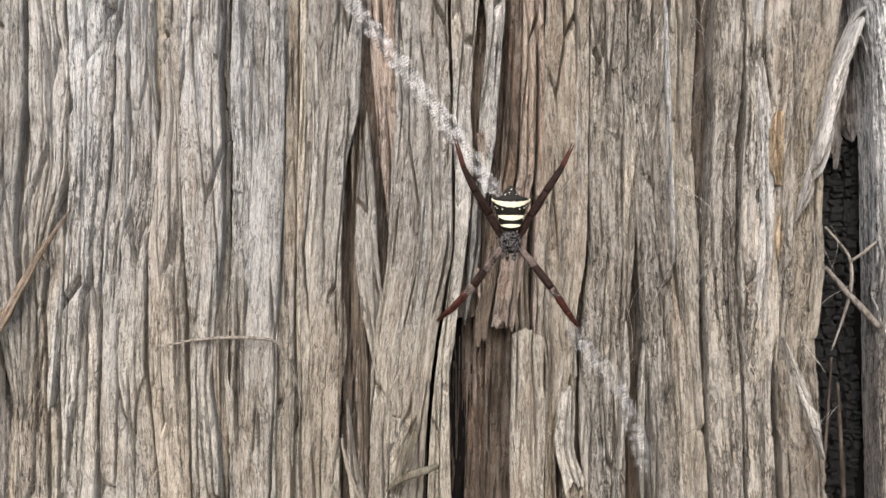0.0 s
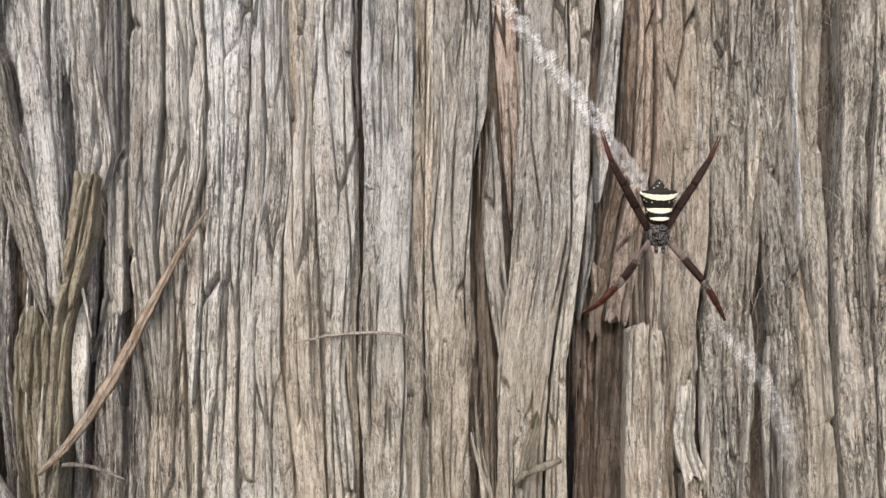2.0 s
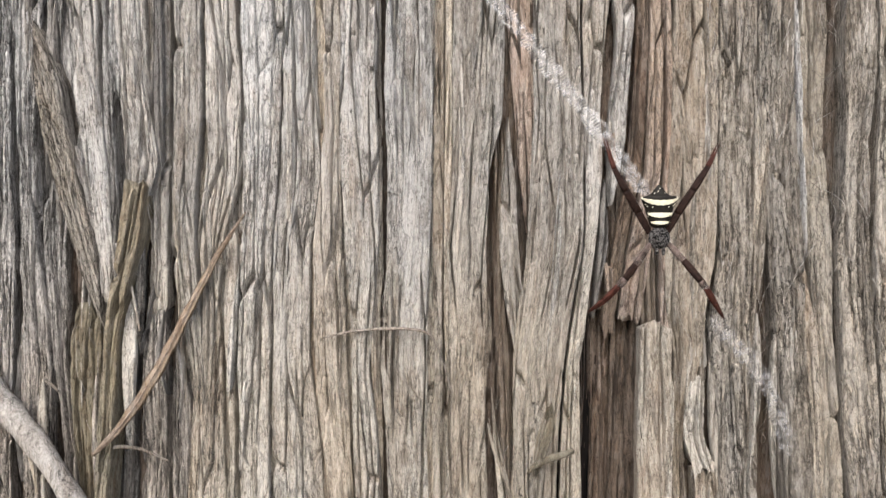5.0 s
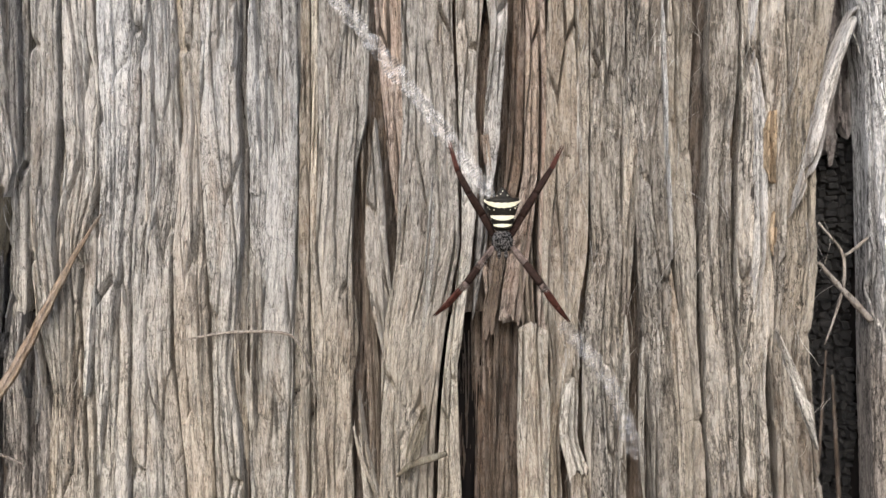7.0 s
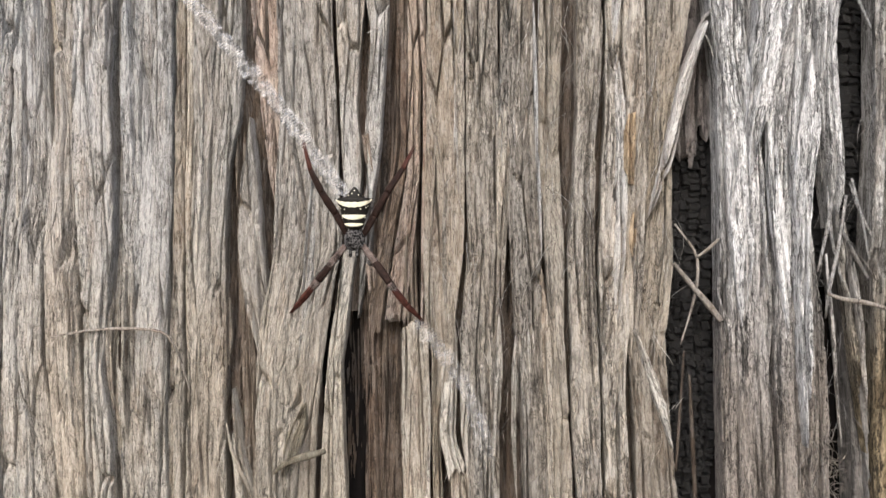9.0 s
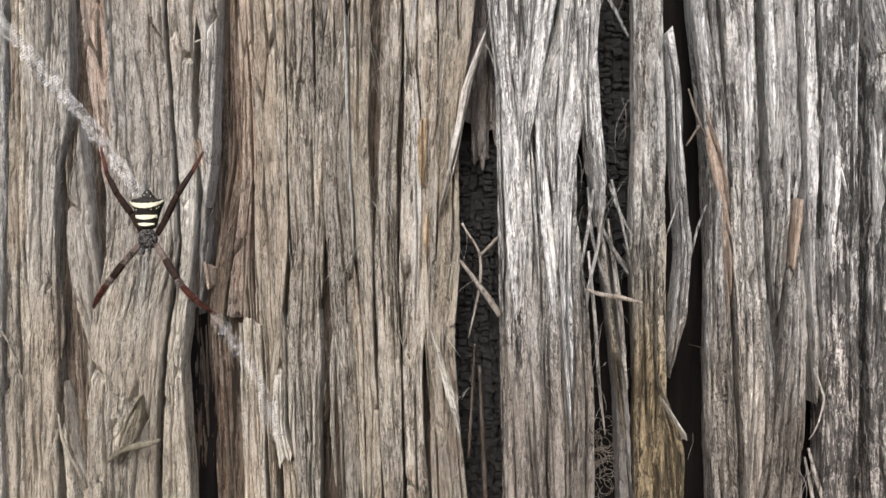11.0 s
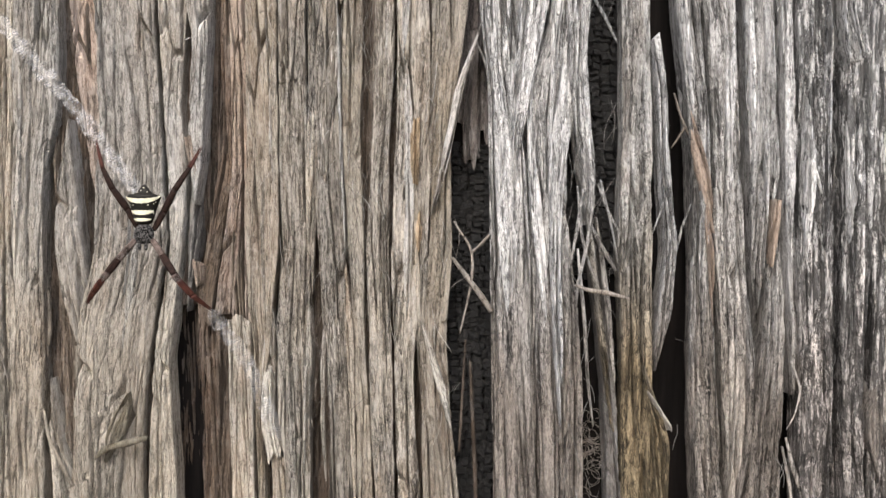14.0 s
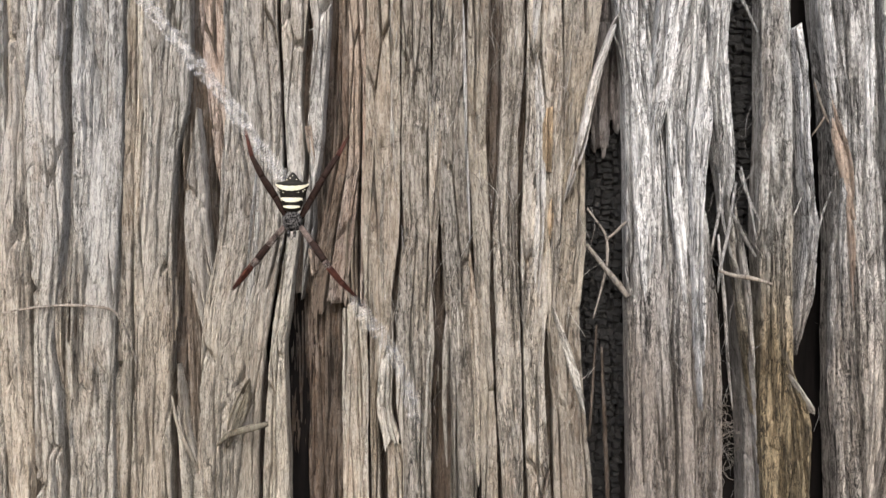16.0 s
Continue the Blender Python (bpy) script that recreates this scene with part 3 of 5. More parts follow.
bark_strip(PALE, 1, [(88, -67.3, -61.7), (63, -66.7, -61.9), (32, -65.1, -62.1), (-0, -68.4, -60.9), (-32, -67.7, -60.0), (-64, -64.6, -58.8), (-88, -63.5, -58.4)])
bark_strip(BLEACHED, 1.5, [(88, -61.0, -51.0), (63, -61.2, -51.6), (42, -61.3, -52.5), (20, -61.5, -51.6), (-0, -60.0, -51.5), (-32, -59.0, -54.5), (-64, -57.9, -51.3), (-88, -57.6, -50.2)])
bark_strip(BLEACHED, 0.5, [(90, -49.4, -38.4), (65, -49.9, -38.2), (43, -50.6, -37.6), (20, -49.6, -38.1), (-0, -49.5, -38.8), (-32, -51.4, -39.3), (-65, -49.9, -39.3), (-90, -49.4, -39.3)])
bark_strip(TAN, -0.3, [(91, -37.1, -34.6), (66, -37.2, -34.8), (-0, -37.6, -35.4), (-66, -38.0, -35.7), (-92, -38.2, -35.9)])
bark_strip(TAN, 0.3, [(91, -34.1, -32.4), (65, -34.3, -32.5), (36, -34.5, -32.8), (-0, -34.9, -33.6), (-39, -34.9, -34.0)], bottom="taper")
bark_strip(PALE, 1, [(90, -31.7, -18.5), (65, -31.9, -18.9), (32, -32.3, -19.7), (20, -32.5, -23.0), (-0, -33.1, -23.9), (-33, -34.2, -23.9), (-66, -34.5, -23.8), (-91, -34.7, -23.9)])
bark_strip(OCHRE, -2, [(39, -21.4, -18.4), (21, -21.5, -17.5), (-0, -20.9, -19.8), (-24, -20.6, -19.1)], top="taper", bottom="taper")
bark_strip(PALE, 1, [(34, -18.7, -16.9), (-0, -20.1, -14.7), (-18, -18.0, -13.1), (-34, -16.1, -13.2)], top="taper", bottom="taper")
bark_strip(OCHRE, -2, [(-15, -20.5, -17.9), (-40, -20.1, -16.9), (-68, -19.2, -16.6), (-94, -18.9, -16.6)], top="taper")
bark_strip(GREY, 1, [(-39, -22.6, -22.1), (-54, -21.9, -20.5), (-66, -20.5, -17.7), (-93, -19.0, -14.6)], top="taper")
bark_strip(RUSSET, -3.5, [(94, -18.7, -10.6), (68, -17.9, -10.4), (29, -15.1, -9.5), (3, -13.6, -10.7)], bottom="taper")
bark_strip(PALE, 1, [(93, -10.6, 2.5), (67, -10.7, 2.6), (34, -10.6, 3.8), (-1, -12.4, 4.3), (-25, -15.4, -0.3), (-35, -16.4, -1.4), (-69, -17.3, -3.5), (-96, -17.6, -4.2)])
bark_strip(GREY, 0, [(96, 3.8, 12.8), (69, 3.8, 11.4), (38, 4.8, 9.2), (22, 5.4, 10.1), (-1, 5.7, 8.0), (-26, 0.7, 5.6), (-36, -0.2, 3.9), (-73, -2.0, 4.7), (-102, -2.7, 5.2)])
bark_strip(BLEACHED, 3, [(95, 11.6, 18.9), (68, 12.4, 18.2), (59, 13.2, 18.0), (34, 11.3, 16.1), (11, 11.0, 14.1)], bottom="taper")
bark_strip(SLATE, -1, [(19, 9.5, 14.0), (-1, 9.1, 12.6), (-22, 7.2, 9.3)], top="taper", bottom="taper")
bark_strip(INNER, -1.5, [(98, 21.2, 24.1), (70, 20.3, 23.4), (23, 18.5, 22.5), (-20, 11.3, 15.3), (-27, 11.0, 14.5)], bottom="broken")
bark_strip(RUSSET, -0.5, [(96, 24.4, 27.5), (69, 23.7, 27.1), (22, 22.9, 27.0), (-1, 18.7, 24.6), (-22, 15.8, 21.9)], bottom="broken")
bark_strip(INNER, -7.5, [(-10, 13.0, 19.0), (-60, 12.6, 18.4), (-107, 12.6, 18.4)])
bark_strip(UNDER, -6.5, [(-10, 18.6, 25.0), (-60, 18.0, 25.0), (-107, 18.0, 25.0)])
bark_strip(OCHRE, 0, [(13, 22.3, 26.2), (-10, 21.9, 25.8), (-26, 23.3, 26.3)], top="taper", bottom="broken")
bark_strip(CREAM, 4, [(-25, 21.4, 29.2), (-43, 21.6, 29.8), (-74, 21.7, 29.9), (-103, 21.9, 30.2)], top="broken")
bark_strip(RUSSET, 1, [(95, 27.1, 28.4), (68, 27.2, 28.4), (45, 28.2, 29.2), (-1, 27.3, 28.6), (-25, 27.2, 29.3)], bottom="broken")
bark_strip(TAN, 2, [(93, 29.3, 39.4), (67, 29.0, 39.2), (34, 29.3, 39.6), (-1, 28.4, 39.4), (-20, 28.4, 37.0), (-33, 30.4, 35.9), (-52, 30.8, 32.8), (-73, 30.8, 33.3), (-101, 31.0, 33.9)])
bark_strip(BLEACHED, 3, [(-16, 34.2, 37.7), (-56, 33.1, 37.6), (-64, 34.8, 39.9)], top="taper", bottom="broken")
bark_strip(CREAM, 1, [(-64, 35.4, 40.8), (-71, 36.0, 40.9), (-99, 37.2, 41.1)], top="broken")
bark_strip(FUZZY, 2, [(92, 40.3, 48.1), (66, 40.2, 48.1), (33, 40.5, 48.7), (-1, 40.5, 49.7), (-25, 38.9, 49.0), (-69, 41.6, 49.1), (-96, 42.4, 49.2)])
bark_strip(FUZZY, 2, [(95, 48.7, 56.7), (68, 49.1, 57.0), (33, 49.9, 57.5), (4, 52.2, 59.1), (-28, 53.9, 60.3), (-73, 55.7, 62.1), (-100, 56.2, 62.7)])
bark_strip(BLEACHED, 3, [(-16, 55.0, 56.8), (-29, 54.4, 58.8), (-36, 56.1, 57.9)], top="taper", bottom="taper")
bark_strip(TAN, 1, [(94, 59.2, 64.4), (67, 59.3, 64.5), (33, 59.4, 64.4), (-2, 60.8, 65.0), (-27, 63.0, 65.9), (-72, 63.8, 68.1), (-98, 64.1, 68.8)])
bark_strip(FUZZY, 2, [(91, 68.8, 74.0), (65, 68.8, 74.0), (42, 68.5, 73.9), (19, 67.9, 72.7), (-2, 66.7, 72.2), (-36, 67.5, 73.6), (-70, 69.6, 74.7), (-96, 70.4, 75.1)])
bark_strip(FUZZY, 1, [(89, 75.5, 83.2), (64, 75.4, 83.3), (31, 74.9, 83.4), (-2, 73.4, 82.4), (-35, 74.8, 79.5), (-69, 75.9, 81.6), (-94, 76.4, 82.4)])
bark_strip(TAN, 1, [(87, 84.4, 95.1), (63, 84.5, 93.5), (48, 84.6, 91.6), (30, 84.7, 88.9), (-2, 83.8, 89.5), (-26, 81.0, 87.8), (-48, 82.6, 89.7), (-67, 82.7, 91.9), (-92, 82.8, 93.4)])
bark_strip(BLEACHED, 3, [(-21, 80.9, 82.3), (-37, 85.6, 87.6), (-49, 89.0, 90.6)], top="taper", bottom="taper")
bark_strip(BLEACHED, 5, [(55, 96.3, 97.4), (39, 90.6, 92.4), (18, 86.4, 88.3), (6, 83.5, 84.9)], top="taper", bottom="taper")
bark_strip(SILVER, 2, [(85, 95.1, 104.1), (61, 96.5, 104.1), (43, 98.4, 104.0), (18, 98.6, 108.5), (-2, 99.3, 109.2), (-33, 99.9, 109.3), (-64, 100.7, 110.5), (-88, 101.1, 111.0)])
bark_strip(WHITE, 5, [(81, 106.6, 115.1), (58, 105.8, 113.1), (42, 104.5, 110.1), (26, 103.6, 107.3), (13, 104.3, 105.8)], bottom="taper")
bark_strip(SILVER, 1, [(82, 116.4, 117.9), (59, 113.9, 116.8), (38, 109.3, 114.8), (18, 109.6, 112.6), (-2, 110.1, 113.6), (-32, 110.3, 115.0), (-63, 111.6, 115.8), (-87, 112.1, 116.2)])
bark_strip(WHITE, 4, [(43, 115.5, 116.8), (27, 113.4, 117.7), (13, 112.8, 116.2), (-2, 113.2, 116.1), (-23, 114.3, 115.9), (-45, 115.8, 116.3)], top="taper", bottom="taper")
bark_strip(SILVER, 1, [(82, 116.7, 124.0), (58, 117.5, 123.2), (45, 118.4, 122.2), (28, 119.0, 123.1), (13, 120.4, 125.3), (4, 122.0, 123.0)], bottom="taper")
bark_strip(SILVER, 0, [(1, 117.8, 119.2), (-24, 117.5, 120.9), (-38, 118.0, 121.7), (-63, 117.7, 121.9), (-86, 117.7, 122.1)], top="taper")
bark_strip(MOSSY, 1, [(81, 129.9, 137.6), (58, 130.1, 137.6), (28, 130.2, 137.2), (-2, 129.8, 137.4), (-32, 130.8, 137.3), (-62, 131.2, 137.2), (-85, 131.5, 137.2)])
bark_strip(SLATE, -1, [(5, 123.0, 124.0), (-6, 123.4, 127.0), (-24, 125.6, 128.4), (-38, 126.8, 129.3), (-63, 128.0, 130.8), (-86, 128.6, 131.6)], top="taper")
bark_strip(SILVER, 3, [(50, 136.8, 138.8), (37, 138.5, 140.4), (17, 139.4, 141.3), (-2, 140.6, 142.7), (-18, 138.8, 141.5), (-31, 137.1, 139.3)], top="broken", bottom="taper")
bark_strip(MOSSY, 2, [(8, 121.5, 123.0), (-20, 124.6, 126.4), (-46, 128.2, 129.4)], top="taper", bottom="taper", thick=3.0)
bark_strip(ASHY, 1.5, [(6, 124.6, 125.6), (-18, 127.0, 128.3), (-42, 129.4, 130.3)], top="taper", bottom="taper", thick=3.0)
bark_strip(MOSSY, 3, [(-30, 135.0, 136.4), (-46, 136.1, 141.7), (-61, 137.0, 141.3), (-84, 137.7, 141.0)], top="taper")
bark_strip(BLEACHED, 5, [(-36, 135.9, 136.6), (-45, 140.6, 141.6)], top="taper", bottom="broken")
bark_strip(ASHY, 2, [(80, 141.8, 147.0), (57, 142.9, 148.1), (28, 145.7, 150.6), (-2, 146.9, 151.3), (-31, 147.0, 152.6), (-61, 147.7, 154.2), (-84, 148.1, 154.9)])
bark_strip(ASHY, 1, [(80, 148.2, 156.2), (58, 149.2, 156.8), (28, 151.9, 158.2), (-2, 152.6, 160.1), (-31, 153.9, 161.4), (-61, 155.5, 158.1), (-84, 156.1, 157.0)])
bark_strip(ASHY, 2, [(80, 158.4, 165.3), (58, 159.0, 165.8), (28, 160.3, 166.8), (13, 160.7, 166.6), (-2, 160.8, 164.5), (-24, 161.8, 162.8)], bottom="taper")
bark_strip(SILVER, 1, [(4, 166.6, 169.2), (-23, 164.1, 170.2), (-62, 159.7, 169.1), (-85, 158.5, 168.8)], top="taper")
bark_strip(SILVER, 2, [(81, 167.7, 170.8), (58, 168.2, 171.1), (28, 169.2, 171.7), (-2, 169.7, 171.9), (-18, 170.2, 172.2), (-31, 173.0, 174.4)], bottom="taper")
bark_strip(CHARRED, 1, [(81, 172.5, 180.6), (58, 172.8, 180.9), (28, 173.3, 181.4), (-2, 173.4, 181.8), (-32, 173.6, 181.7), (-62, 173.8, 181.4), (-85, 173.9, 181.3)])
bark_strip(CHARRED, -3, [(84, 184.4, 186.5), (60, 184.6, 186.8), (-2, 185.6, 187.6), (-64, 185.1, 186.8), (-88, 185.1, 186.8)])
bark_strip(CHARRED, 1, [(82, 185.1, 191.1), (59, 185.2, 191.5), (29, 185.1, 192.2), (-2, 185.8, 191.8), (-32, 184.8, 190.5), (-62, 185.4, 190.4), (-86, 185.7, 190.5)])
bark_strip(CHARRED, 1, [(83, 192.6, 203.5), (60, 192.7, 203.7), (-2, 193.2, 204.2), (-63, 191.9, 204.8), (-87, 191.7, 205.0)])
bark_strip(SILVER, 0, [(85, 205.8, 217.3), (61, 206.0, 217.5), (-2, 206.5, 218.1), (-64, 207.1, 218.6), (-89, 207.3, 218.8)])
bark_strip(ASHY, 0, [(94, -181.3, -170.2), (68, -181.5, -170.3), (1, -181.8, -170.7), (-66, -182.1, -171.0), (-92, -182.2, -171.1)])
bark_strip(OLIVE, 4, [(-45, -6.7, -3.8), (-56, -10.5, -6.0), (-65, -11.6, -9.2)], top="taper", bottom="taper")
bark_strip(BLEACHED, 3.5, [(87, -54.4, -53.0), (63, -54.7, -52.5), (54, -54.9, -52.2), (47, -54.7, -52.6)], bottom="broken")
bark_strip(WHITE, 4, [(80, 182.4, 183.0), (58, 183.3, 184.8), (50, 183.8, 186.0), (43, 185.5, 187.4)], bottom="broken")
bark_strip(SILVER, 3, [(-33, 192.5, 194.5), (-45, 190.3, 195.5), (-59, 193.0, 195.3)], top="taper", bottom="taper")
bark_strip(WHITE, 3.5, [(21, 176.2, 177.1), (15, 177.1, 178.8), (10, 179.3, 180.3)], top="taper", bottom="taper")
bark_strip(RUSTY, 3.6, [(34, 145.6, 146.6), (26, 145.9, 147.8), (17, 147.2, 149.9), (2, 150.8, 152.2)], top="taper", bottom="taper", thick=4.0, relief=0.5)
bark_strip(RUSTY, 3.3, [(13, 148.5, 151.0), (-6, 150.2, 151.9), (-20, 151.0, 152.1)], top="taper", bottom="taper", thick=4.0, relief=0.5)
bark_strip(RUSTY, 3.0, [(11, 166.4, 168.2), (4, 166.0, 168.1), (-6, 165.3, 167.3)], top="broken", bottom="taper", thick=4.0, relief=0.5)
bark_strip(AMBER, 3.5, [(30, 79.1, 80.8), (17, 79.1, 80.7)], top="broken", bottom="broken", thick=4.0, relief=0.5)
bark_strip(AMBER, 3.5, [(8, 80.7, 82.0), (-3, 80.4, 81.7)], top="taper", bottom="taper", thick=4.0, relief=0.5)
bark_strip(RUSTY, 4.4, [(32, 10.7, 13.0), (26, 11.1, 14.0), (19, 12.6, 14.5)], top="broken", bottom="taper", thick=4.0, relief=0.5)
bark_strip(RUSTY, 1.5, [(-7, 11.2, 13.9), (-13, 11.9, 13.8)], top="broken", bottom="broken", thick=4.0, relief=0.5)
bark_strip(SLATE, 0, [(-5, -110.8, -109.4), (-17, -112.1, -111.0), (-27, -114.2, -113.2)], top="taper", bottom="broken")
bark_strip(SLATE, 1, [(-17, -108.4, -107.0), (-28, -110.5, -108.5), (-40, -107.7, -106.6)], top="taper", bottom="taper")
bark_strip(GREY, 2.5, [(6, -102.2, -100.8), (-11, -101.2, -99.6), (-28, -99.0, -97.9)], top="taper", bottom="taper")
bark_strip(GREY, 3, [(26, -131.6, -130.6), (12, -128.8, -127.6), (-4, -125.7, -124.5)], top="taper", bottom="taper")
bark_strip(BLEACHED, 2, [(-22, -85.7, -84.4), (-45, -86.4, -85.1), (-59, -87.1, -86.2)], top="taper", bottom="taper")
bark_strip(PALE, 2, [(53, -31.0, -29.6), (20, -30.9, -29.5), (-6, -32.0, -31.1)], top="taper", bottom="taper")
bark_strip(BLEACHED, 2, [(21, -3.3, -1.6), (-10, -5.3, -3.2), (-32, -7.4, -5.7)], top="taper", bottom="taper")
bark_strip(BLEACHED, 3.5, [(-19, 48.4, 49.9), (-31, 48.5, 50.2), (-68, 47.1, 47.8)], top="taper", bottom="taper")
bark_strip(BLEACHED, 3, [(64, 57.4, 57.9), (20, 58.5, 59.1), (-5, 59.5, 60.3)], top="taper", bottom="taper")
bark_strip(BLEACHED, 2.5, [(-2, 41.2, 42.9), (-29, 39.9, 41.9), (-55, 41.5, 42.9)], top="taper", bottom="taper")
bark_strip(SILVER, 3.5, [(-7, 114.9, 115.7), (-23, 115.6, 116.4), (-37, 116.1, 116.7)], top="taper", bottom="taper")
bark_strip(SILVER, 2, [(-2, 169.3, 170.2), (-18, 170.6, 171.9), (-37, 171.5, 172.2)], top="taper", bottom="taper")
bark_strip(SILVER, 4, [(1, 171.3, 172.4), (-18, 172.0, 173.1), (-36, 172.7, 173.5)], top="taper", bottom="taper")
for x0, x1, z0 in ((89.5, 93.0, 33), (92.8, 97.4, 21), (97.0, 101.2, 29)):
    bark_strip(DUSKY, -6.3, [(92, x0, x1), (z0, x0, x1)], bottom="broken", thick=1.4)
bark_strip(SILVER, -1.5, [(90, 100.0, 121.0), (40, 100.5, 121.0), (20, 101.0, 117.5), (-30, 102.0, 119.0), (-90, 103.0, 120.0)])
bark_strip(WHITE, 3.5, [(22, 99.9, 103.3), (14, 100.5, 105.5), (-2, 101.7, 105.8), (-21, 102.6, 105.1)], top="taper", bottom="taper")
bark_strip(WHITE, 3, [(80, 142.4, 143.2), (57, 143.4, 144.5), (37, 145.0, 146.6), (22, 146.5, 147.3)], bottom="taper")
bark_strip(WHITE, 2.6, [(49, 154.6, 155.9), (36, 154.2, 156.2), (17, 155.1, 156.1)], top="taper", bottom="taper")
bark_strip(WHITE, 3, [(36, 173.9, 176.0), (17, 173.6, 176.7), (-6, 173.1, 175.5)], top="taper", bottom="taper")
bark_strip(WHITE, 2.6, [(31, 184.6, 186.0), (13, 185.4, 187.3), (-2, 186.0, 186.7)], top="taper", bottom="taper")
bark_strip(WHITE, 3, [(80, 158.4, 160.2), (57, 159.1, 160.8), (33, 160.3, 162.1), (14, 161.5, 162.3)], bottom="taper")
bark_strip(OCHRE, 2.4, [(-23, -50.2, -48.8), (-29, -50.5, -48.6), (-38, -50.0, -49.4)], top="broken", bottom="taper")
bark_strip(PALE, 1.6, [(3, -49.4, -46.6), (-18, -49.0, -46.4), (-52, -48.9, -47.8)], top="taper", bottom="taper")
bark_strip(FUZZY, 2.9, [(52, 42.0, 47.0), (42, 41.3, 47.6), (31, 41.1, 47.9)], top="taper", bottom="broken")

# ---- thin laths half peeled from the slabs, each leaning its own way ----
rnd = random.Random(77)
ZONES = [(-150, -105, 26, 0.8, 2.4, (ASHY, SLATE, BLEACHED, ASHY)), (-105, -12, 16, 0.6, 1.6, (GREY, PALE, BLEACHED, PALE, TAN)),
         (34, 84, 26, 1.4, 2.6, (TAN, PALE, FUZZY, GREY, BLEACHED, TAN)), (99, 115, 8, 2.2, 3.8, (WHITE, SILVER)), (148, 200, 14, 1.8, 3.0, (SILVER, CHARRED))]
for x0, x1, count, low, high, tones in ZONES:
    for _ in range(count):
        x, z, ln, w, lean = rnd.uniform(x0, x1), rnd.uniform(-75, 70), rnd.uniform(18, 75), rnd.uniform(0.35, 1.4), rnd.gauss(0, 0.035)
        bend = rnd.gauss(0, 0.012) * ln
        mids = [(z + ln * f, x + lean * ln * f + bend * f * (1 - f) * 4, w * rnd.uniform(0.7, 1.2)) for f in (0, 0.35, 0.7, 1)]
        bark_strip(rnd.choice(tones), rnd.uniform(low, high), [(a, b - c, b + c) for a, b, c in mids], top="taper", bottom="taper", thick=2.2, relief=0.5)

# ---- loose twigs, leaf and torn slivers ----
LEAF = bark_mat("dry_leaf_brown", (0.42, 0.30, 0.22), (0.31, 0.205, 0.14), (0.17, 0.105, 0.07), (0.40, 0.29, 0.20), 0.6, 0.1, sat=0.9, lines=0.05, pits=0.1, gain=0.78, warm=0.015)
RIB = bark_mat("leaf_rib_tan", (0.44, 0.33, 0.24), (0.34, 0.24, 0.16), (0.20, 0.13, 0.09), (0.36, 0.26, 0.18), 0.4, 0.1, sat=0.75, lines=0.05, gain=0.9)
STEM = bark_mat("dry_stem_tan", (0.46, 0.38, 0.29), (0.34, 0.265, 0.19), (0.16, 0.115, 0.08), (0.36, 0.26, 0.16), 0.5, 0.2, sat=0.62)
STICKWOOD = bark_mat("pale_stick_wood", (0.58, 0.53, 0.46), (0.44, 0.38, 0.30), (0.22, 0.17, 0.12), (0.40, 0.30, 0.19), 0.5, 0.25, gain=0.95)


def curve_through(points, n):
    """Places along a smooth path through points of (x, y, z, half width)."""
    p = np.array(points, float)
    s = np.r_[0, np.cumsum(np.linalg.norm(np.diff(p[:, :3], axis=0), axis=1))]
    t = np.linspace(0, s[-1], n)
    v = np.stack([np.interp(t, s, p[:, i]) for i in range(4)], 1)
    for _ in range(3):
        v[1:-1] = 0.25 * v[:-2] + 0.5 * v[1:-1] + 0.25 * v[2:]
    return v


def stick(material, points, label, category):
    """A dry twig: round, a little knotty, tapering as given."""
    n = max(12, int(4 * len(points)))
    v = curve_through(points, n)
    seed = int(abs(points[0][0] * 13 + points[0][2] * 7))
    knots = 0.85 + 0.35 * lattice(np.arange(n) * 0.45, np.zeros(n), seed)
    verts, faces = tube([tuple(r[:3]) for r in v], list(v[:, 3] * knots), 9)
    return tagged(new("twig", mesh_of("twig", verts, faces, material)), label, category)


def dry_leaf(material, points, label, category):
    """A long narrow leaf, folded a little along its midrib."""
    v = curve_through(points, 40)
    whole = tagged(new("dry_leaf"), label, category)
    verts, faces = [], []
    for i, (x, y, z, w) in enumerate(v):
        a, b = v[max(i - 1, 0), :3], v[min(i + 1, 39), :3]
        way = Vector(b - a).normalized()
        side = way.cross(Vector((0, 1, 0))).normalized()
        for s, out in ((-1, 0.45), (-0.55, 0.0), (0, 0.35), (0.55, 0.0), (1, 0.5), (0.55, 0.35), (0, 0.7), (-0.55, 0.35)):
            w = float(w)
            q = Vector((x, y, z)) + side * (s * w) * (1 + 0.12 * math.sin(i * 1.3 + s)) + Vector((0, out * w * 0.7, 0))
            verts.append((q.x / 1000, q.y / 1000, (q.z + MIDDLE) / 1000))
    for i in range(39):
        for k in range(8):
            a, b = i * 8 + k, i * 8 + (k + 1) % 8
            faces.append((a, b, b + 8, a + 8))
    faces += [tuple(range(8)), tuple(range(39 * 8, 40 * 8))]
    part("blade", mesh_of("blade", verts, faces, material), whole)
    rib = [(x, y - 0.15, z) for x, y, z, w in v]
    part("midrib", mesh_of("midrib", *tube(rib, [0.09 + 0.05 * w for w in v[:, 3]], 6), RIB), whole, "paler midrib")
    return whole


def sliver(material, points):
    """A torn sliver of bark standing off the trunk."""
    v = curve_through(points, 18)
    verts, faces = tube([tuple(r[:3]) for r in v], list(v[:, 3]), 7, 0.6)
    return part("bark_sliver", mesh_of("bark_sliver", verts, faces, material), trunk)


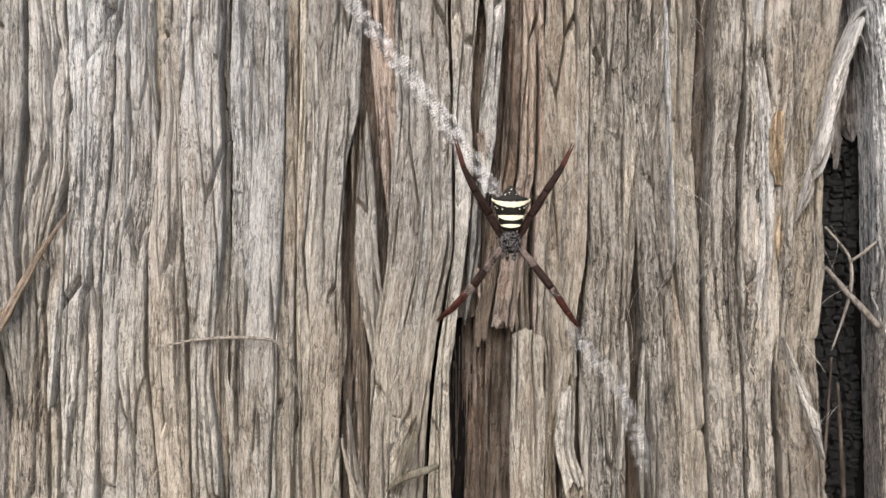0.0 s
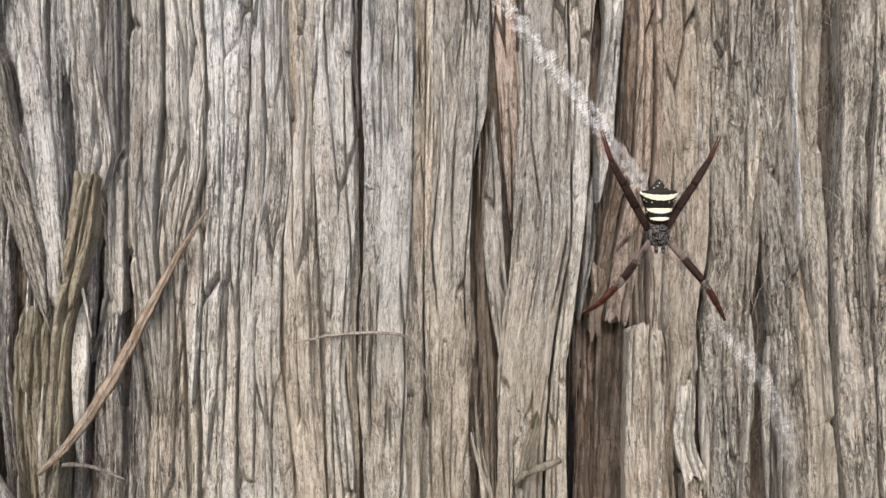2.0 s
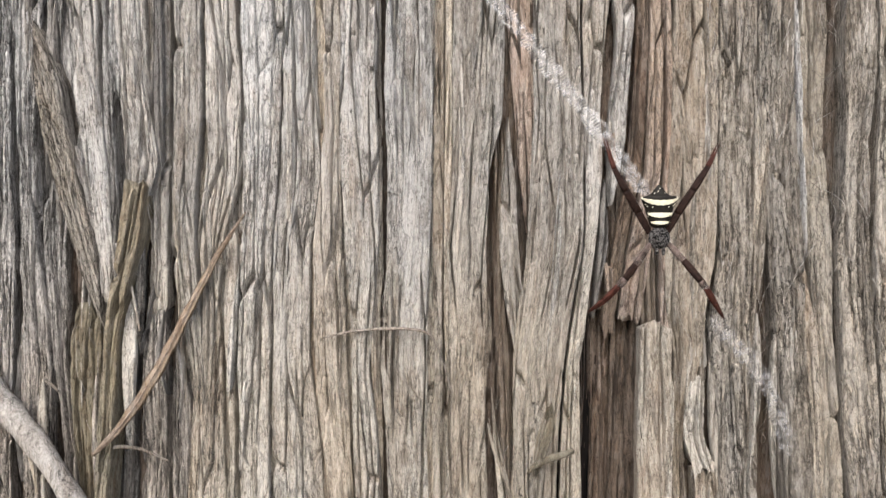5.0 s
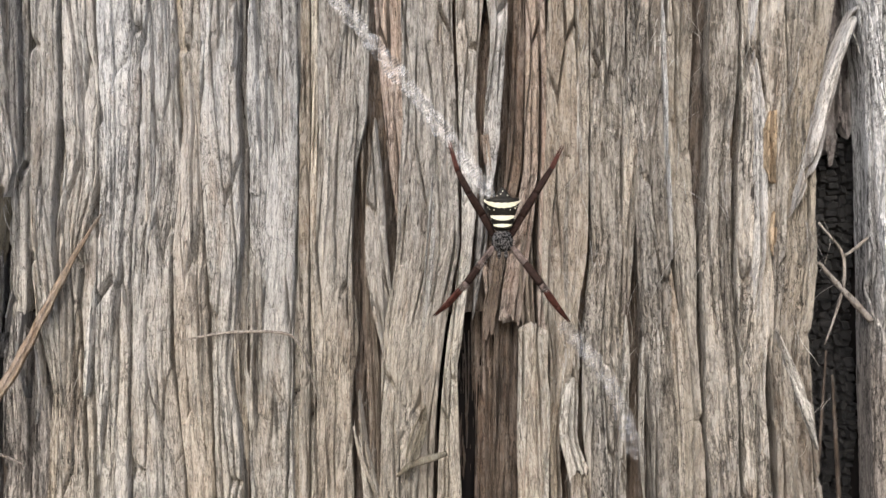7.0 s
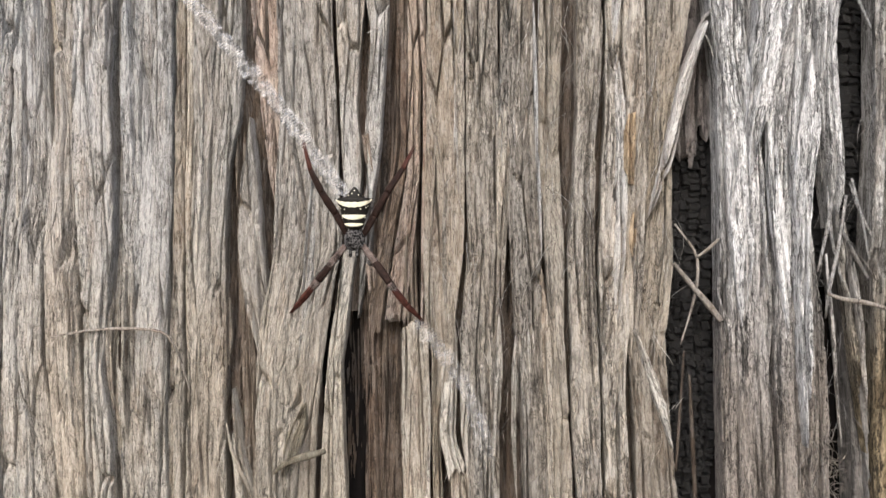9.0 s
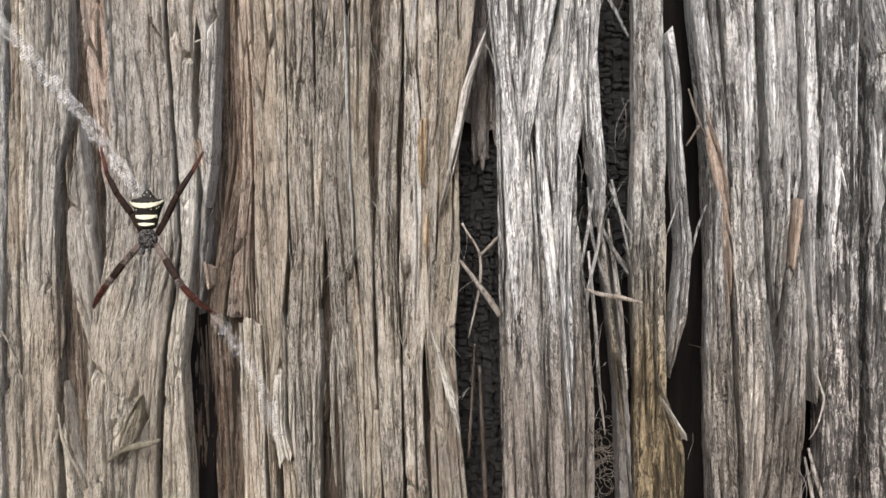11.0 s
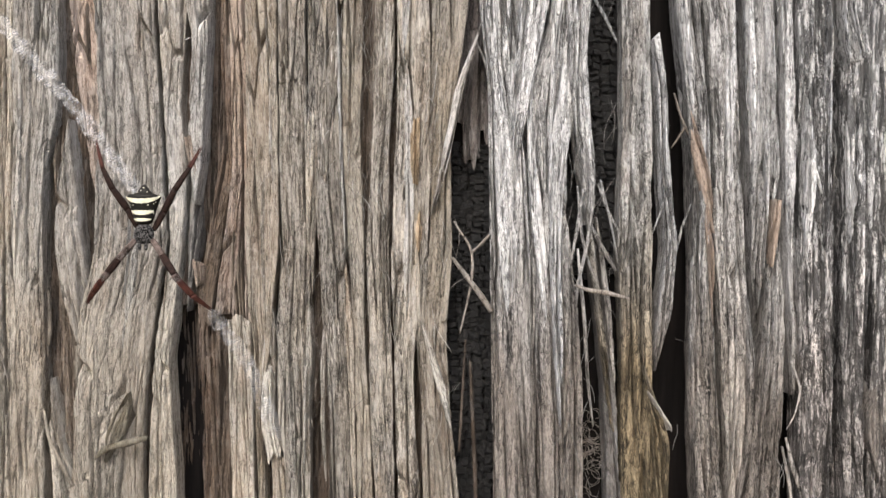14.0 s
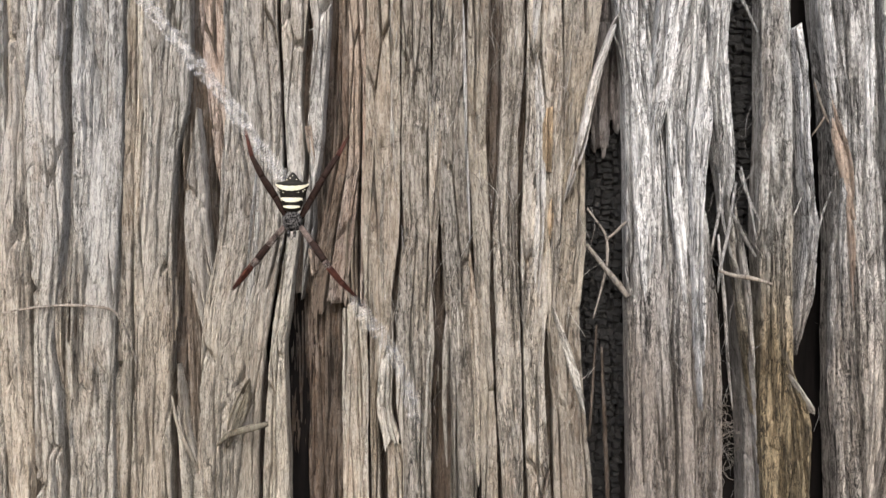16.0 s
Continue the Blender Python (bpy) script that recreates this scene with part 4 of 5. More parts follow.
dry_leaf(LEAF, [(-84.7, 155.1, 8.2, 0.21), (-87.5, 155.2, 4.3, 0.42), (-91.8, 155.3, -1.9, 0.77), (-98.6, 154.5, -15.1, 1.18), (-105.6, 152.6, -30.1, 1.51), (-111.8, 150.8, -41.0, 1.37), (-117.9, 150.2, -48.8, 0.95), (-122.6, 151.2, -52.6, 0.5)], "long dry rust-brown leaf caught on the bark", "dry leaf")
stick(STICKWOOD, [(-159.5, 159.7, -32.5, 3.15), (-152.9, 158.6, -38.8, 3.27), (-144.1, 156.1, -46.7, 3.09), (-136.3, 153.8, -53.7, 2.90), (-129.6, 152.6, -62.3, 2.75), (-122.9, 153.5, -73.8, 2.48)], "thick pale peeled stick leaning against the bark", "stick")
stick(STEM, [(-65.6, 157.2, -24.0, 0.18), (-62.5, 157.9, -23.3, 0.28), (-58.1, 159.2, -22.5, 0.36), (-51.0, 159.8, -21.9, 0.43), (-43.9, 161.7, -22.2, 0.43), (-38.5, 163.7, -23.2, 0.37), (-35.3, 165.1, -30.5, 0.30), (-33.1, 165.7, -39.5, 0.15)], "thin curved dry stem lying across the bark", "dry stem")
stick(STEM, [(-124.9, 156.8, -54.5, 0.49), (-118.7, 155.0, -51.4, 0.49), (-112.3, 154.8, -51.8, 0.42), (-105.1, 156.1, -55.5, 0.21)], "thin bent dry twig behind the leaf tip", "twig")
stick(OLIVE, [(-12.5, 172.0, -63.2, 0.38), (-9.2, 171.7, -59.9, 0.84), (-4.5, 173.7, -59.0, 1.24), (0.7, 176.9, -58.3, 0.71)], "short broken olive-brown twig stuck in the bark", "twig")
stick(STEM, [(-141.1, 160.6, -35.7, 0.22), (-138.0, 159.1, -36.5, 0.43), (-135.9, 158.7, -38.5, 0.28)], "short dry twig end", "twig")
stick(STEM, [(89.8, 152.1, -4.3, 0.36), (94.1, 151.3, -9.9, 0.65), (97.0, 149.7, -13.7, 0.72), (99.7, 148.1, -17.8, 0.71)], "pale dry twig lying across the charred gap", "twig")
stick(STEM, [(90.2, 152.9, 5.1, 0.22), (92.6, 151.4, 1.3, 0.29), (94.9, 150.5, -1.9, 0.36), (95.0, 150.5, -9.1, 0.32), (93.6, 151.6, -16.5, 0.29), (91.9, 153.2, -24.0, 0.15)], "thin forked dry twig in the charred gap", "twig")
stick(STEM, [(99.1, 148.4, 1.5, 0.36), (96.6, 149.4, -1.3, 0.36), (94.9, 150.5, -2.8, 0.36)], "thin dry twig in the charred gap", "twig")
stick(STEM, [(118.9, 138.8, -10.5, 0.34), (121.7, 138.1, -11.7, 0.60), (127.1, 138.1, -12.4, 0.60), (131.9, 138.6, -13.8, 0.27)], "small dry twig lying across torn bark", "twig")
stick(STEM, [(142.5, 139.7, 35.5, 0.20), (144.0, 139.5, 30.1, 0.34), (145.3, 139.4, 26.7, 0.34), (146.5, 139.3, 24.5, 0.27)], "thin forked dry twig in a dark gap of the bark", "twig")
stick(STEM, [(145.0, 139.5, 27.2, 0.27), (143.5, 139.6, 24.7, 0.27), (141.9, 139.7, 22.4, 0.20)], "thin dry twig in a dark gap of the bark", "twig")
sliver(ASHY, [(122.9, 140.5, 59.3, 0.34), (125.6, 140.2, 54.5, 0.47), (129.1, 140.9, 47.9, 0.27)])
sliver(ASHY, [(121.1, 140.6, 12.5, 0.34), (119.8, 140.7, 3.7, 0.48), (118.4, 141.9, -5.9, 0.27)])
sliver(ASHY, [(123.7, 140.4, 11.1, 0.34), (122.2, 140.5, -0.4, 0.48), (119.6, 139.8, -10.6, 0.41), (119.6, 140.8, -16.1, 0.20)])
sliver(ASHY, [(124.6, 140.8, 13.9, 0.27), (127.2, 141.1, 7.1, 0.41), (130.7, 141.8, 1.0, 0.27)])
sliver(SLATE, [(122.9, 141.5, 4.4, 0.34), (125.9, 141.2, -1.8, 0.55), (129.4, 141.9, -7.2, 0.34)])
sliver(ASHY, [(125.3, 141.2, 14.9, 0.27), (127.7, 141.0, 5.1, 0.34), (129.6, 141.9, -3.1, 0.21)])
sliver(ASHY, [(119.7, 140.8, 13.2, 0.27), (120.8, 140.7, 0.9, 0.41), (123.2, 141.4, -7.2, 0.27)])
sliver(ASHY, [(146.5, 139.3, 8.9, 0.20), (144.6, 139.5, 3.7, 0.34), (143.1, 139.6, -2.8, 0.27), (142.7, 140.7, -5.8, 0.14)])
sliver(ASHY, [(140.1, 138.9, 10.2, 0.20), (139.1, 140.0, 5.8, 0.27), (137.6, 141.1, 1.0, 0.14)])
sliver(ASHY, [(95.7, 149.7, 50.5, 0.22), (97.4, 150.0, 47.0, 0.29), (99.1, 150.4, 41.3, 0.14)])
sliver(UNDER, [(94.7, 155.1, -31.6, 0.30), (95.3, 154.9, -44.9, 0.52), (96.3, 154.5, -67.3, 0.59), (96.7, 154.3, -78.9, 0.44)])
sliver(UNDER, [(93.5, 155.6, -25.8, 0.22), (92.7, 155.9, -40.7, 0.37), (91.9, 156.3, -55.8, 0.37)])
sliver(ASHY, [(120.0, 141.7, -1.8, 0.34), (121.7, 141.6, -18.2, 0.48), (122.6, 141.5, -34.6, 0.41), (124.2, 142.3, -45.1, 0.14)])
sliver(ASHY, [(170.2, 138.3, -28.4, 0.33), (173.4, 139.6, -35.4, 0.27), (171.6, 139.4, -42.1, 0.20), (170.3, 140.4, -45.1, 0.14)])
sliver(ASHY, [(170.1, 140.3, -47.1, 0.27), (171.8, 140.0, -54.5, 0.61), (175.0, 140.7, -62.9, 0.41)])
sliver(ASHY, [(169.2, 140.3, -49.2, 0.27), (170.7, 139.9, -57.2, 0.47), (171.9, 140.5, -64.2, 0.41)])
sliver(GREY, [(-152.7, 162.6, -42.6, 0.22), (-147.0, 160.6, -50.1, 0.43), (-143.8, 160.0, -58.6, 0.50), (-142.5, 159.8, -65.8, 0.36)])
sliver(PALE, [(-23.5, 166.2, -47.8, 0.22), (-21.9, 165.3, -55.0, 0.52), (-18.9, 166.6, -62.8, 0.60), (-16.8, 168.5, -69.5, 0.45)])
sliver(BLEACHED, [(12.9, 172.8, 57.8, 0.15), (14.4, 172.7, 58.4, 0.23), (16.2, 173.7, 59.6, 0.16)])
sliver(GREY, [(-119.4, 157.0, 0.4, 0.28), (-114.7, 155.9, -10.9, 0.42), (-113.1, 156.8, -22.3, 0.28)])
sliver(SLATE, [(-103.3, 156.6, -23.8, 0.21), (-101.7, 156.5, -35.0, 0.42), (-103.3, 157.6, -45.2, 0.21)])

# ---- spider: hangs head down on its web before the hollow ----
HUB = Vector((14.8, 141.5, 7.1))
BLACK = plain_mat("spider_black", (0.003, 0.0028, 0.0025), (0.012, 0.01, 0.007), (1500, 1500, 1500), 0.6, 0.3, 0.2)
BAND = plain_mat("spider_cream_band", (0.66, 0.62, 0.46), (0.76, 0.73, 0.60), (1500, 1500, 1500), 0.45, 0.2, 0.4)
FLANK = plain_mat("spider_brown", (0.008, 0.0045, 0.0035), (0.026, 0.0135, 0.0105), (1200, 1200, 1200), 0.75, 0.3, 0.12)
RUST = plain_mat("spider_rust_leg", (0.024, 0.008, 0.006), (0.07, 0.024, 0.017), (1200, 1200, 500), 0.65, 0.3, 0.15)
ASHEN = plain_mat("spider_grey_leg", (0.016, 0.011, 0.009), (0.13, 0.10, 0.09), (700, 700, 450), 0.8, 0.3, 0.12)
SHELL = plain_mat("spider_grey_shell", (0.0008, 0.0008, 0.0008), (0.11, 0.105, 0.105), (2400, 2400, 2000), 0.8, 0.8, 0.05, (0.44, 0.62))
WOOL = plain_mat("spider_pale_hair", (0.16, 0.145, 0.135), (0.3, 0.28, 0.265), (900, 900, 900), 0.7, 0.0, 0.2)
spider = tagged(new("spider"), "black orb-weaver spider with cream bands, legs spread in a cross", "spider")
spider.location = (HUB.x / 1000, HUB.y / 1000, (HUB.z + MIDDLE) / 1000)
LEVEL = Vector((0, 0, MIDDLE))


def lathe(outline, squash, sides=24, centre=(0, 0, 0)):
    """A body of rings along z: outline rows of height and half width; squash: depth against width. Millimetres from the hub."""
    v, f = [], []
    for z, w in outline:
        for k in range(sides):
            a = 2 * math.pi * k / sides
            v.append(((centre[0] + w * math.cos(a)) / 1000, (centre[1] + squash * w * math.sin(a)) / 1000, (centre[2] + z) / 1000))
    for i in range(len(outline) - 1):
        for k in range(sides):
            a, b = i * sides + k, i * sides + (k + 1) % sides
            f.append((a, b, b + sides, a + sides))
    return v, f + [tuple(range(sides))[::-1], tuple(range((len(outline) - 1) * sides, len(outline) * sides))]


ABDOMEN = [(-3.9, 0.9), (-3.7, 1.6), (-3.2, 2.1), (-2.3, 2.4), (-1.0, 2.75), (0.4, 3.15), (1.8, 3.65), (2.8, 4.05), (3.25, 3.8), (3.5, 2.3), (4.0, 1.7), (4.6, 1.25), (5.1, 0.9), (5.6, 0.5), (5.9, 0.15)]
v, f = lathe(ABDOMEN, 0.62)
abdomen = part("abdomen", mesh_of("abdomen", v, f, BLACK), spider, "black shield-shaped abdomen")
girth_z, girth_w = [a[0] for a in ABDOMEN], [a[1] for a in ABDOMEN]


def band(z, sag, thick, reach):
    """A cream band across the abdomen's face, sagging in the middle, with scalloped lower edge."""
    vv, ff, n = [], [], 26
    for i in range(n + 1):
        s = -1 + 2 * i / n
        hh = thick * (1.1 - 0.75 * s * s) + 0.12 * math.sin(i * 1.9)
        for j in range(4):
            zc = z - sag * (1 - s * s) + hh * (j / 3 - 0.5)
            w = float(np.interp(zc, girth_z, girth_w))
            ang = math.radians(-90 + 78 * s * reach)
            puff = 1.035 + (0.02 if j in (1, 2) else 0.0)
            vv.append((w * puff * math.cos(ang) / 1000, 0.62 * w * puff * math.sin(ang) / 1000, zc / 1000))
    for i in range(n):
        for j in range(3):
            a = i * 4 + j
            ff.append((a, a + 4, a + 5, a + 1))
    return part("band", mesh_of("band", vv, ff, BAND), abdomen, "cream band")


band(3.05, 1.35, 1.05, 1.06)
band(-0.65, 0.4, 1.0, 0.84)
band(-2.6, 0.15, 0.7, 0.76)
dot = mesh_of("spot", *lathe([(-0.13, 0.05), (-0.07, 0.13), (0.07, 0.13), (0.13, 0.05)], 0.8, 8), BAND)
for sx, sz in ((-2.9, 1.0), (-1.9, 0.75), (1.7, 0.8), (2.8, 1.1), (-1.2, 3.9), (1.1, 4.0), (0.1, 5.0), (-0.4, 4.3), (-2.6, -1.2), (2.55, -1.1), (-3.3, 1.4), (3.2, 1.5)):
    w = float(np.interp(sz, girth_z, girth_w))
    part("spot", dot, abdomen).location = (sx / 1000, -0.62 * w * math.sqrt(max(0.0, 1 - (sx / w) ** 2)) / 1000, sz / 1000)
v, f = lathe([(-8.6, 0.8), (-8.3, 1.6), (-7.5, 2.15), (-6.4, 2.45), (-5.2, 2.3), (-4.3, 1.7), (-3.7, 1.0)], 0.55)
shell = part("head_shell", mesh_of("head_shell", v, f, SHELL), spider, "grey hairy head and chest")
for sx in (-0.75, 0.75):
    v, f = lathe([(-1.2, 0.15), (-0.8, 0.4), (0.0, 0.45), (0.6, 0.2)], 0.8, 10, (sx, -0.7, -8.9))
    part("palp", mesh_of("palp", v, f, SHELL), spider)
eye = mesh_of("eye", *lathe([(-0.18, 0.05), (-0.1, 0.16), (0.1, 0.16), (0.18, 0.05)], 1, 8), BLACK)
for sx, sz in ((-0.45, -8.2), (0.45, -8.2), (-0.35, -7.7), (0.35, -7.7)):
    part("eye", eye, shell).location = (sx / 1000, -0.00085, sz / 1000)


def leg(joints, thick, tones, beside=0.0):
    """A leg of jointed segments; joints from the body out, in millimetres from the hub."""
    pts = [Vector(j) + Vector((0, 0.5 * beside, 0)) for j in joints]
    whole = part("leg", None, spider)
    for k in range(len(pts) - 1):
        a, b = pts[k], pts[k + 1]
        way = (b - a).normalized()
        off = way.cross(Vector((0, 1, 0))) * beside
        n = 7
        path = [a + off + (b - a) * i / n for i in range(n + 1)]
        w0, w1 = thick[k], thick[k + 1]
        radii = [(w0 + (w1 - w0) * i / n) * (0.9 + 0.16 * math.sin(math.pi * min(1, (i + 0.4) / n))) for i in range(n + 1)]
        v, f = tube([p - LEVEL for p in path], radii, 8)
        seg = part("segment", mesh_of("segment", v, f, tones[k]), whole)
        spikes, rng = [], random.Random(k * 31 + int(100 * abs(beside)) + int(50 * abs(a.x)))
        pale = tones[k] is ASHEN
        for _ in range(110 if pale else 100):
            j = rng.randrange(1, n)
            root, ang = path[j] - LEVEL, rng.uniform(0, 6.28)
            out = (Vector((1, 0, 0)) * math.cos(ang) + Vector((0, 1, 0)) * math.sin(ang)) + way * 0.7
            spikes.append(tube([root, root + out.normalized() * (radii[j] + rng.uniform(0.2, 0.85 if pale else 0.5))], [0.03, 0.008], 3))
        hair = part("bristles", mesh_of("bristles", *joined(spikes), WOOL if pale else tones[k]), seg)
        hair["kind"] = "stuff"
    return whole


ARMS = [
    ([(-1.8, 1.2, -5.0), (-4.4, 1.0, -0.2), (-7.4, -0.2, 4.6), (-10.0, 0, 9.6), (-12.0, 0.8, 16.6)], (0.5, 0.74, 0.66, 0.42, 0.08), (FLANK, FLANK, FLANK, RUST)),
    ([(1.8, 1.2, -5.2), (4.4, 1.0, -0.6), (7.5, -0.2, 4.6), (11.0, 0, 10.0), (13.6, 0.8, 15.2)], (0.5, 0.74, 0.66, 0.42, 0.08), (FLANK, FLANK, FLANK, RUST)),
    ([(-2.0, 0, -7.5), (-5.6, -1.2, -12.2), (-8.0, -1.4, -15.4), (-9.4, -1.2, -17.0), (-12.4, 0.2, -20.4), (-15.6, 3.5, -23.4)], (0.48, 0.66, 0.7, 0.58, 0.6, 0.1), (ASHEN, FLANK, ASHEN, RUST, RUST)),
    ([(2.0, 0, -7.5), (5.0, -1.4, -11.2), (8.4, -2.6, -15.8), (9.4, -2.6, -17.2), (12.0, -1.0, -20.8), (15.5, 2.9, -24.8)], (0.48, 0.66, 0.7, 0.58, 0.6, 0.1), (ASHEN, FLANK, ASHEN, RUST, RUST)),
]
for joints, thick, tones in ARMS:
    leg(joints, thick, tones, 0.2)
    leg(joints, [w * 0.9 for w in thick], tones, -0.24)

# ---- silk band of the web: a thin veil crossed by zigzag threads, along two arms ----
def silk_mat(name, low, high):
    m, nodes, links, bsdf = node_mat(name)
    bsdf.inputs["Base Color"].default_value = (0.66, 0.66, 0.67, 1)
    bsdf.inputs["Roughness"].default_value = 0.5
    bsdf.inputs["Specular IOR Level"].default_value = 0.3
    tc = nodes.new("ShaderNodeTexCoord")
    thick = grain(nodes, links, tc.outputs["Object"], (420, 420, 1500), 4.0, 0.7)
    clear = nodes.new("ShaderNodeBsdfTransparent")
    blend = nodes.new("ShaderNodeMixShader")
    links.new(ramped(nodes, links, thick, [(0.35, low), (0.68, high)]), blend.inputs[0])
    links.new(clear.outputs[0], blend.inputs[1])
    links.new(bsdf.outputs[0], blend.inputs[2])
    links.new(blend.outputs[0], nodes["Material Output"].inputs["Surface"])
    return m


SILK = silk_mat("silk_thread", 0.08, 0.42)
VEIL = silk_mat("silk_veil", 0.1, 0.34)
FAINT = silk_mat("faint_silk_veil", 0.0, 0.24)


def silk_band(name, spine, width, seed, label, veil, count, stays):
    """A web's silk band along a spine of points. stays: threads that hold its end."""
    rnd = random.Random(seed)
    pts = [Vector(p) for p in spine]
    lengths = [0.0]
    for a, b in zip(pts, pts[1:]):
        lengths.append(lengths[-1] + (b - a).length)

    def at(s):
        return Vector([float(np.interp(s, lengths, [p[i] for p in pts])) for i in range(3)])

    whole = tagged(new(name), label, "spider web")
    n, cols = int(lengths[-1] / 0.35), 9
    vv, ff = [], []
    for i in range(n + 1):
        s = lengths[-1] * i / n
        way = (at(min(s + 2, lengths[-1])) - at(max(s - 2, 0))).normalized()
        across = (way.cross(Vector((0, 1, 0))).normalized() + Vector((0.25, 0, 0))).normalized()
        w = width * (0.62 + 0.5 * float(lattice(np.array(s / 1.7), np.array(0.0), seed)) + 0.25 * float(lattice(np.array(s / 0.5), np.array(3.0), seed)))
        w *= min(1.0, 0.3 + s / 4, 0.3 + (lengths[-1] - s) / 4)
        for k in range(cols):
            u = k / (cols - 1) - 0.5
            q = at(s) + across * u * w + way * 0.35 * math.sin(9 * s + 5 * u) + Vector((0, 0.5 * float(lattice(np.array(u * 4.0), np.array(s), seed + 2)), 0))
            vv.append((q.x / 1000, q.y / 1000, (q.z + MIDDLE) / 1000))
    for i in range(n):
        for k in range(cols - 1):
            a = i * cols + k
            ff.append((a, a + 1, a + 1 + cols, a + cols))
    part("veil", mesh_of("veil", vv, ff, veil), whole, "thin translucent silk sheet")
    pieces, s = [], 0.0
    while s < lengths[-1]:
        here = at(s)
        way = (at(min(s + 1, lengths[-1])) - at(max(s - 1, 0))).normalized()
        across = (way.cross(Vector((0, 1, 0))).normalized() + Vector((0.35, 0, 0.1 * rnd.uniform(-1, 1)))).normalized()
        w = width * (0.5 + 0.6 * float(lattice(np.array(s / 1.7), np.array(0.0), seed)))
        off = rnd.gauss(0, 0.14) * w
        l, r = rnd.uniform(0.1, 0.6) * w, rnd.uniform(0.1, 0.6) * w
        bow = rnd.uniform(-0.5, 0.5)
        path = [here + across * (off - l), here + across * (off - 0.3 * l) + Vector((0, -0.3, 0)) + way * bow * 0.6,
                here + across * (off + 0.4 * r) + Vector((0, -0.3, 0)) + way * bow, here + across * (off + r) + way * rnd.uniform(-0.4, 0.4)]
        t = rnd.choice((0.02, 0.025, 0.03, 0.055))
        pieces.append(tube(path, [t * 0.4, t, t, t * 0.3], 4))
        s += rnd.uniform(0.4, 1.6) / count
    v, f = joined(pieces)
    ob = part("zigzag_threads", mesh_of("zigzag_threads", v, f, SILK), whole, "white zigzag silk threads")
    ob["kind"] = "stuff"
    for a, b in stays:
        a, b = Vector(a), Vector(b)
        path = [a + (b - a) * i / 8 + Vector((0, 0, -0.6 * math.sin(math.pi * i / 8))) for i in range(9)]
        part("thread", mesh_of("thread", *tube(path, [0.018] * 9, 4), SILK), whole)
    return whole


web_upper = silk_band("web_band", [(-58.0, 137.0, 98.0), (-33.5, 138.5, 69.0), (-16.3, 140.5, 48.0), (-1.3, 143.0, 30.0), (10.5, 143.0, 13.6), (13.0, 143.2, 11.0)], 3.5, 4,
                      "white translucent zigzag silk band of the web above the spider", VEIL, 1.2, [((-58.0, 137.0, 98.0), (-74.0, 158.0, 118.0))])
web_lower = silk_band("web_band", [(28.6, 147.0, -17.6), (32.0, 146.0, -22.0), (35.5, 145.2, -26.0), (39.0, 144.6, -31.0), (41.5, 144.4, -36.0), (44.5, 145.0, -45.0), (46.0, 147.0, -50.0)], 3.6, 9,
                      "faint translucent silk band of the web below the spider", FAINT, 0.7, [((46.0, 147.0, -50.0), (55.0, 174.0, -66.0)), ((28.6, 147.0, -17.6), (16.0, 142.5, -1.0))])

# ---- charcoal blocks on the scorched wood in the gaps ----
def char_block(seed):
    bm = bmesh.new()
    bmesh.ops.create_cube(bm, size=1.0)
    bmesh.ops.bevel(bm, geom=bm.edges[:], offset=0.17, segments=1, affect="EDGES")
    rnd = random.Random(seed)
    for v in bm.verts:
        v.co += Vector((rnd.uniform(-1, 1), rnd.uniform(-1, 1), rnd.uniform(-1, 1))) * 0.17
    me = bpy.data.meshes.new("char_block")
    bm.to_mesh(me)
    bm.free()
    me.materials.append(CHAR)
    return me


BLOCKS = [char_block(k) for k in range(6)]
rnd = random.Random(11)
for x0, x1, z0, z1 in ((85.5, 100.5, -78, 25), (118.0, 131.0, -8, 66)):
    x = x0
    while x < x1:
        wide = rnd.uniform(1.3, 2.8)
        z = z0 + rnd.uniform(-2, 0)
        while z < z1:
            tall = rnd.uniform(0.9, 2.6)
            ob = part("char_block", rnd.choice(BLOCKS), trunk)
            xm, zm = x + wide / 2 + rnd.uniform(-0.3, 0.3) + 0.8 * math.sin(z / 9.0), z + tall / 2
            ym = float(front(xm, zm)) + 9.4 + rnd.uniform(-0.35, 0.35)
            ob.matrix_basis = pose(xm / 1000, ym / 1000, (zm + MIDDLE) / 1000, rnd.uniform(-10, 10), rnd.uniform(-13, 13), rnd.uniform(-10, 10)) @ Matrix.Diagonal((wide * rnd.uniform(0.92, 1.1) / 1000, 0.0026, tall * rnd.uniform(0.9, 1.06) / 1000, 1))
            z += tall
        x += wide

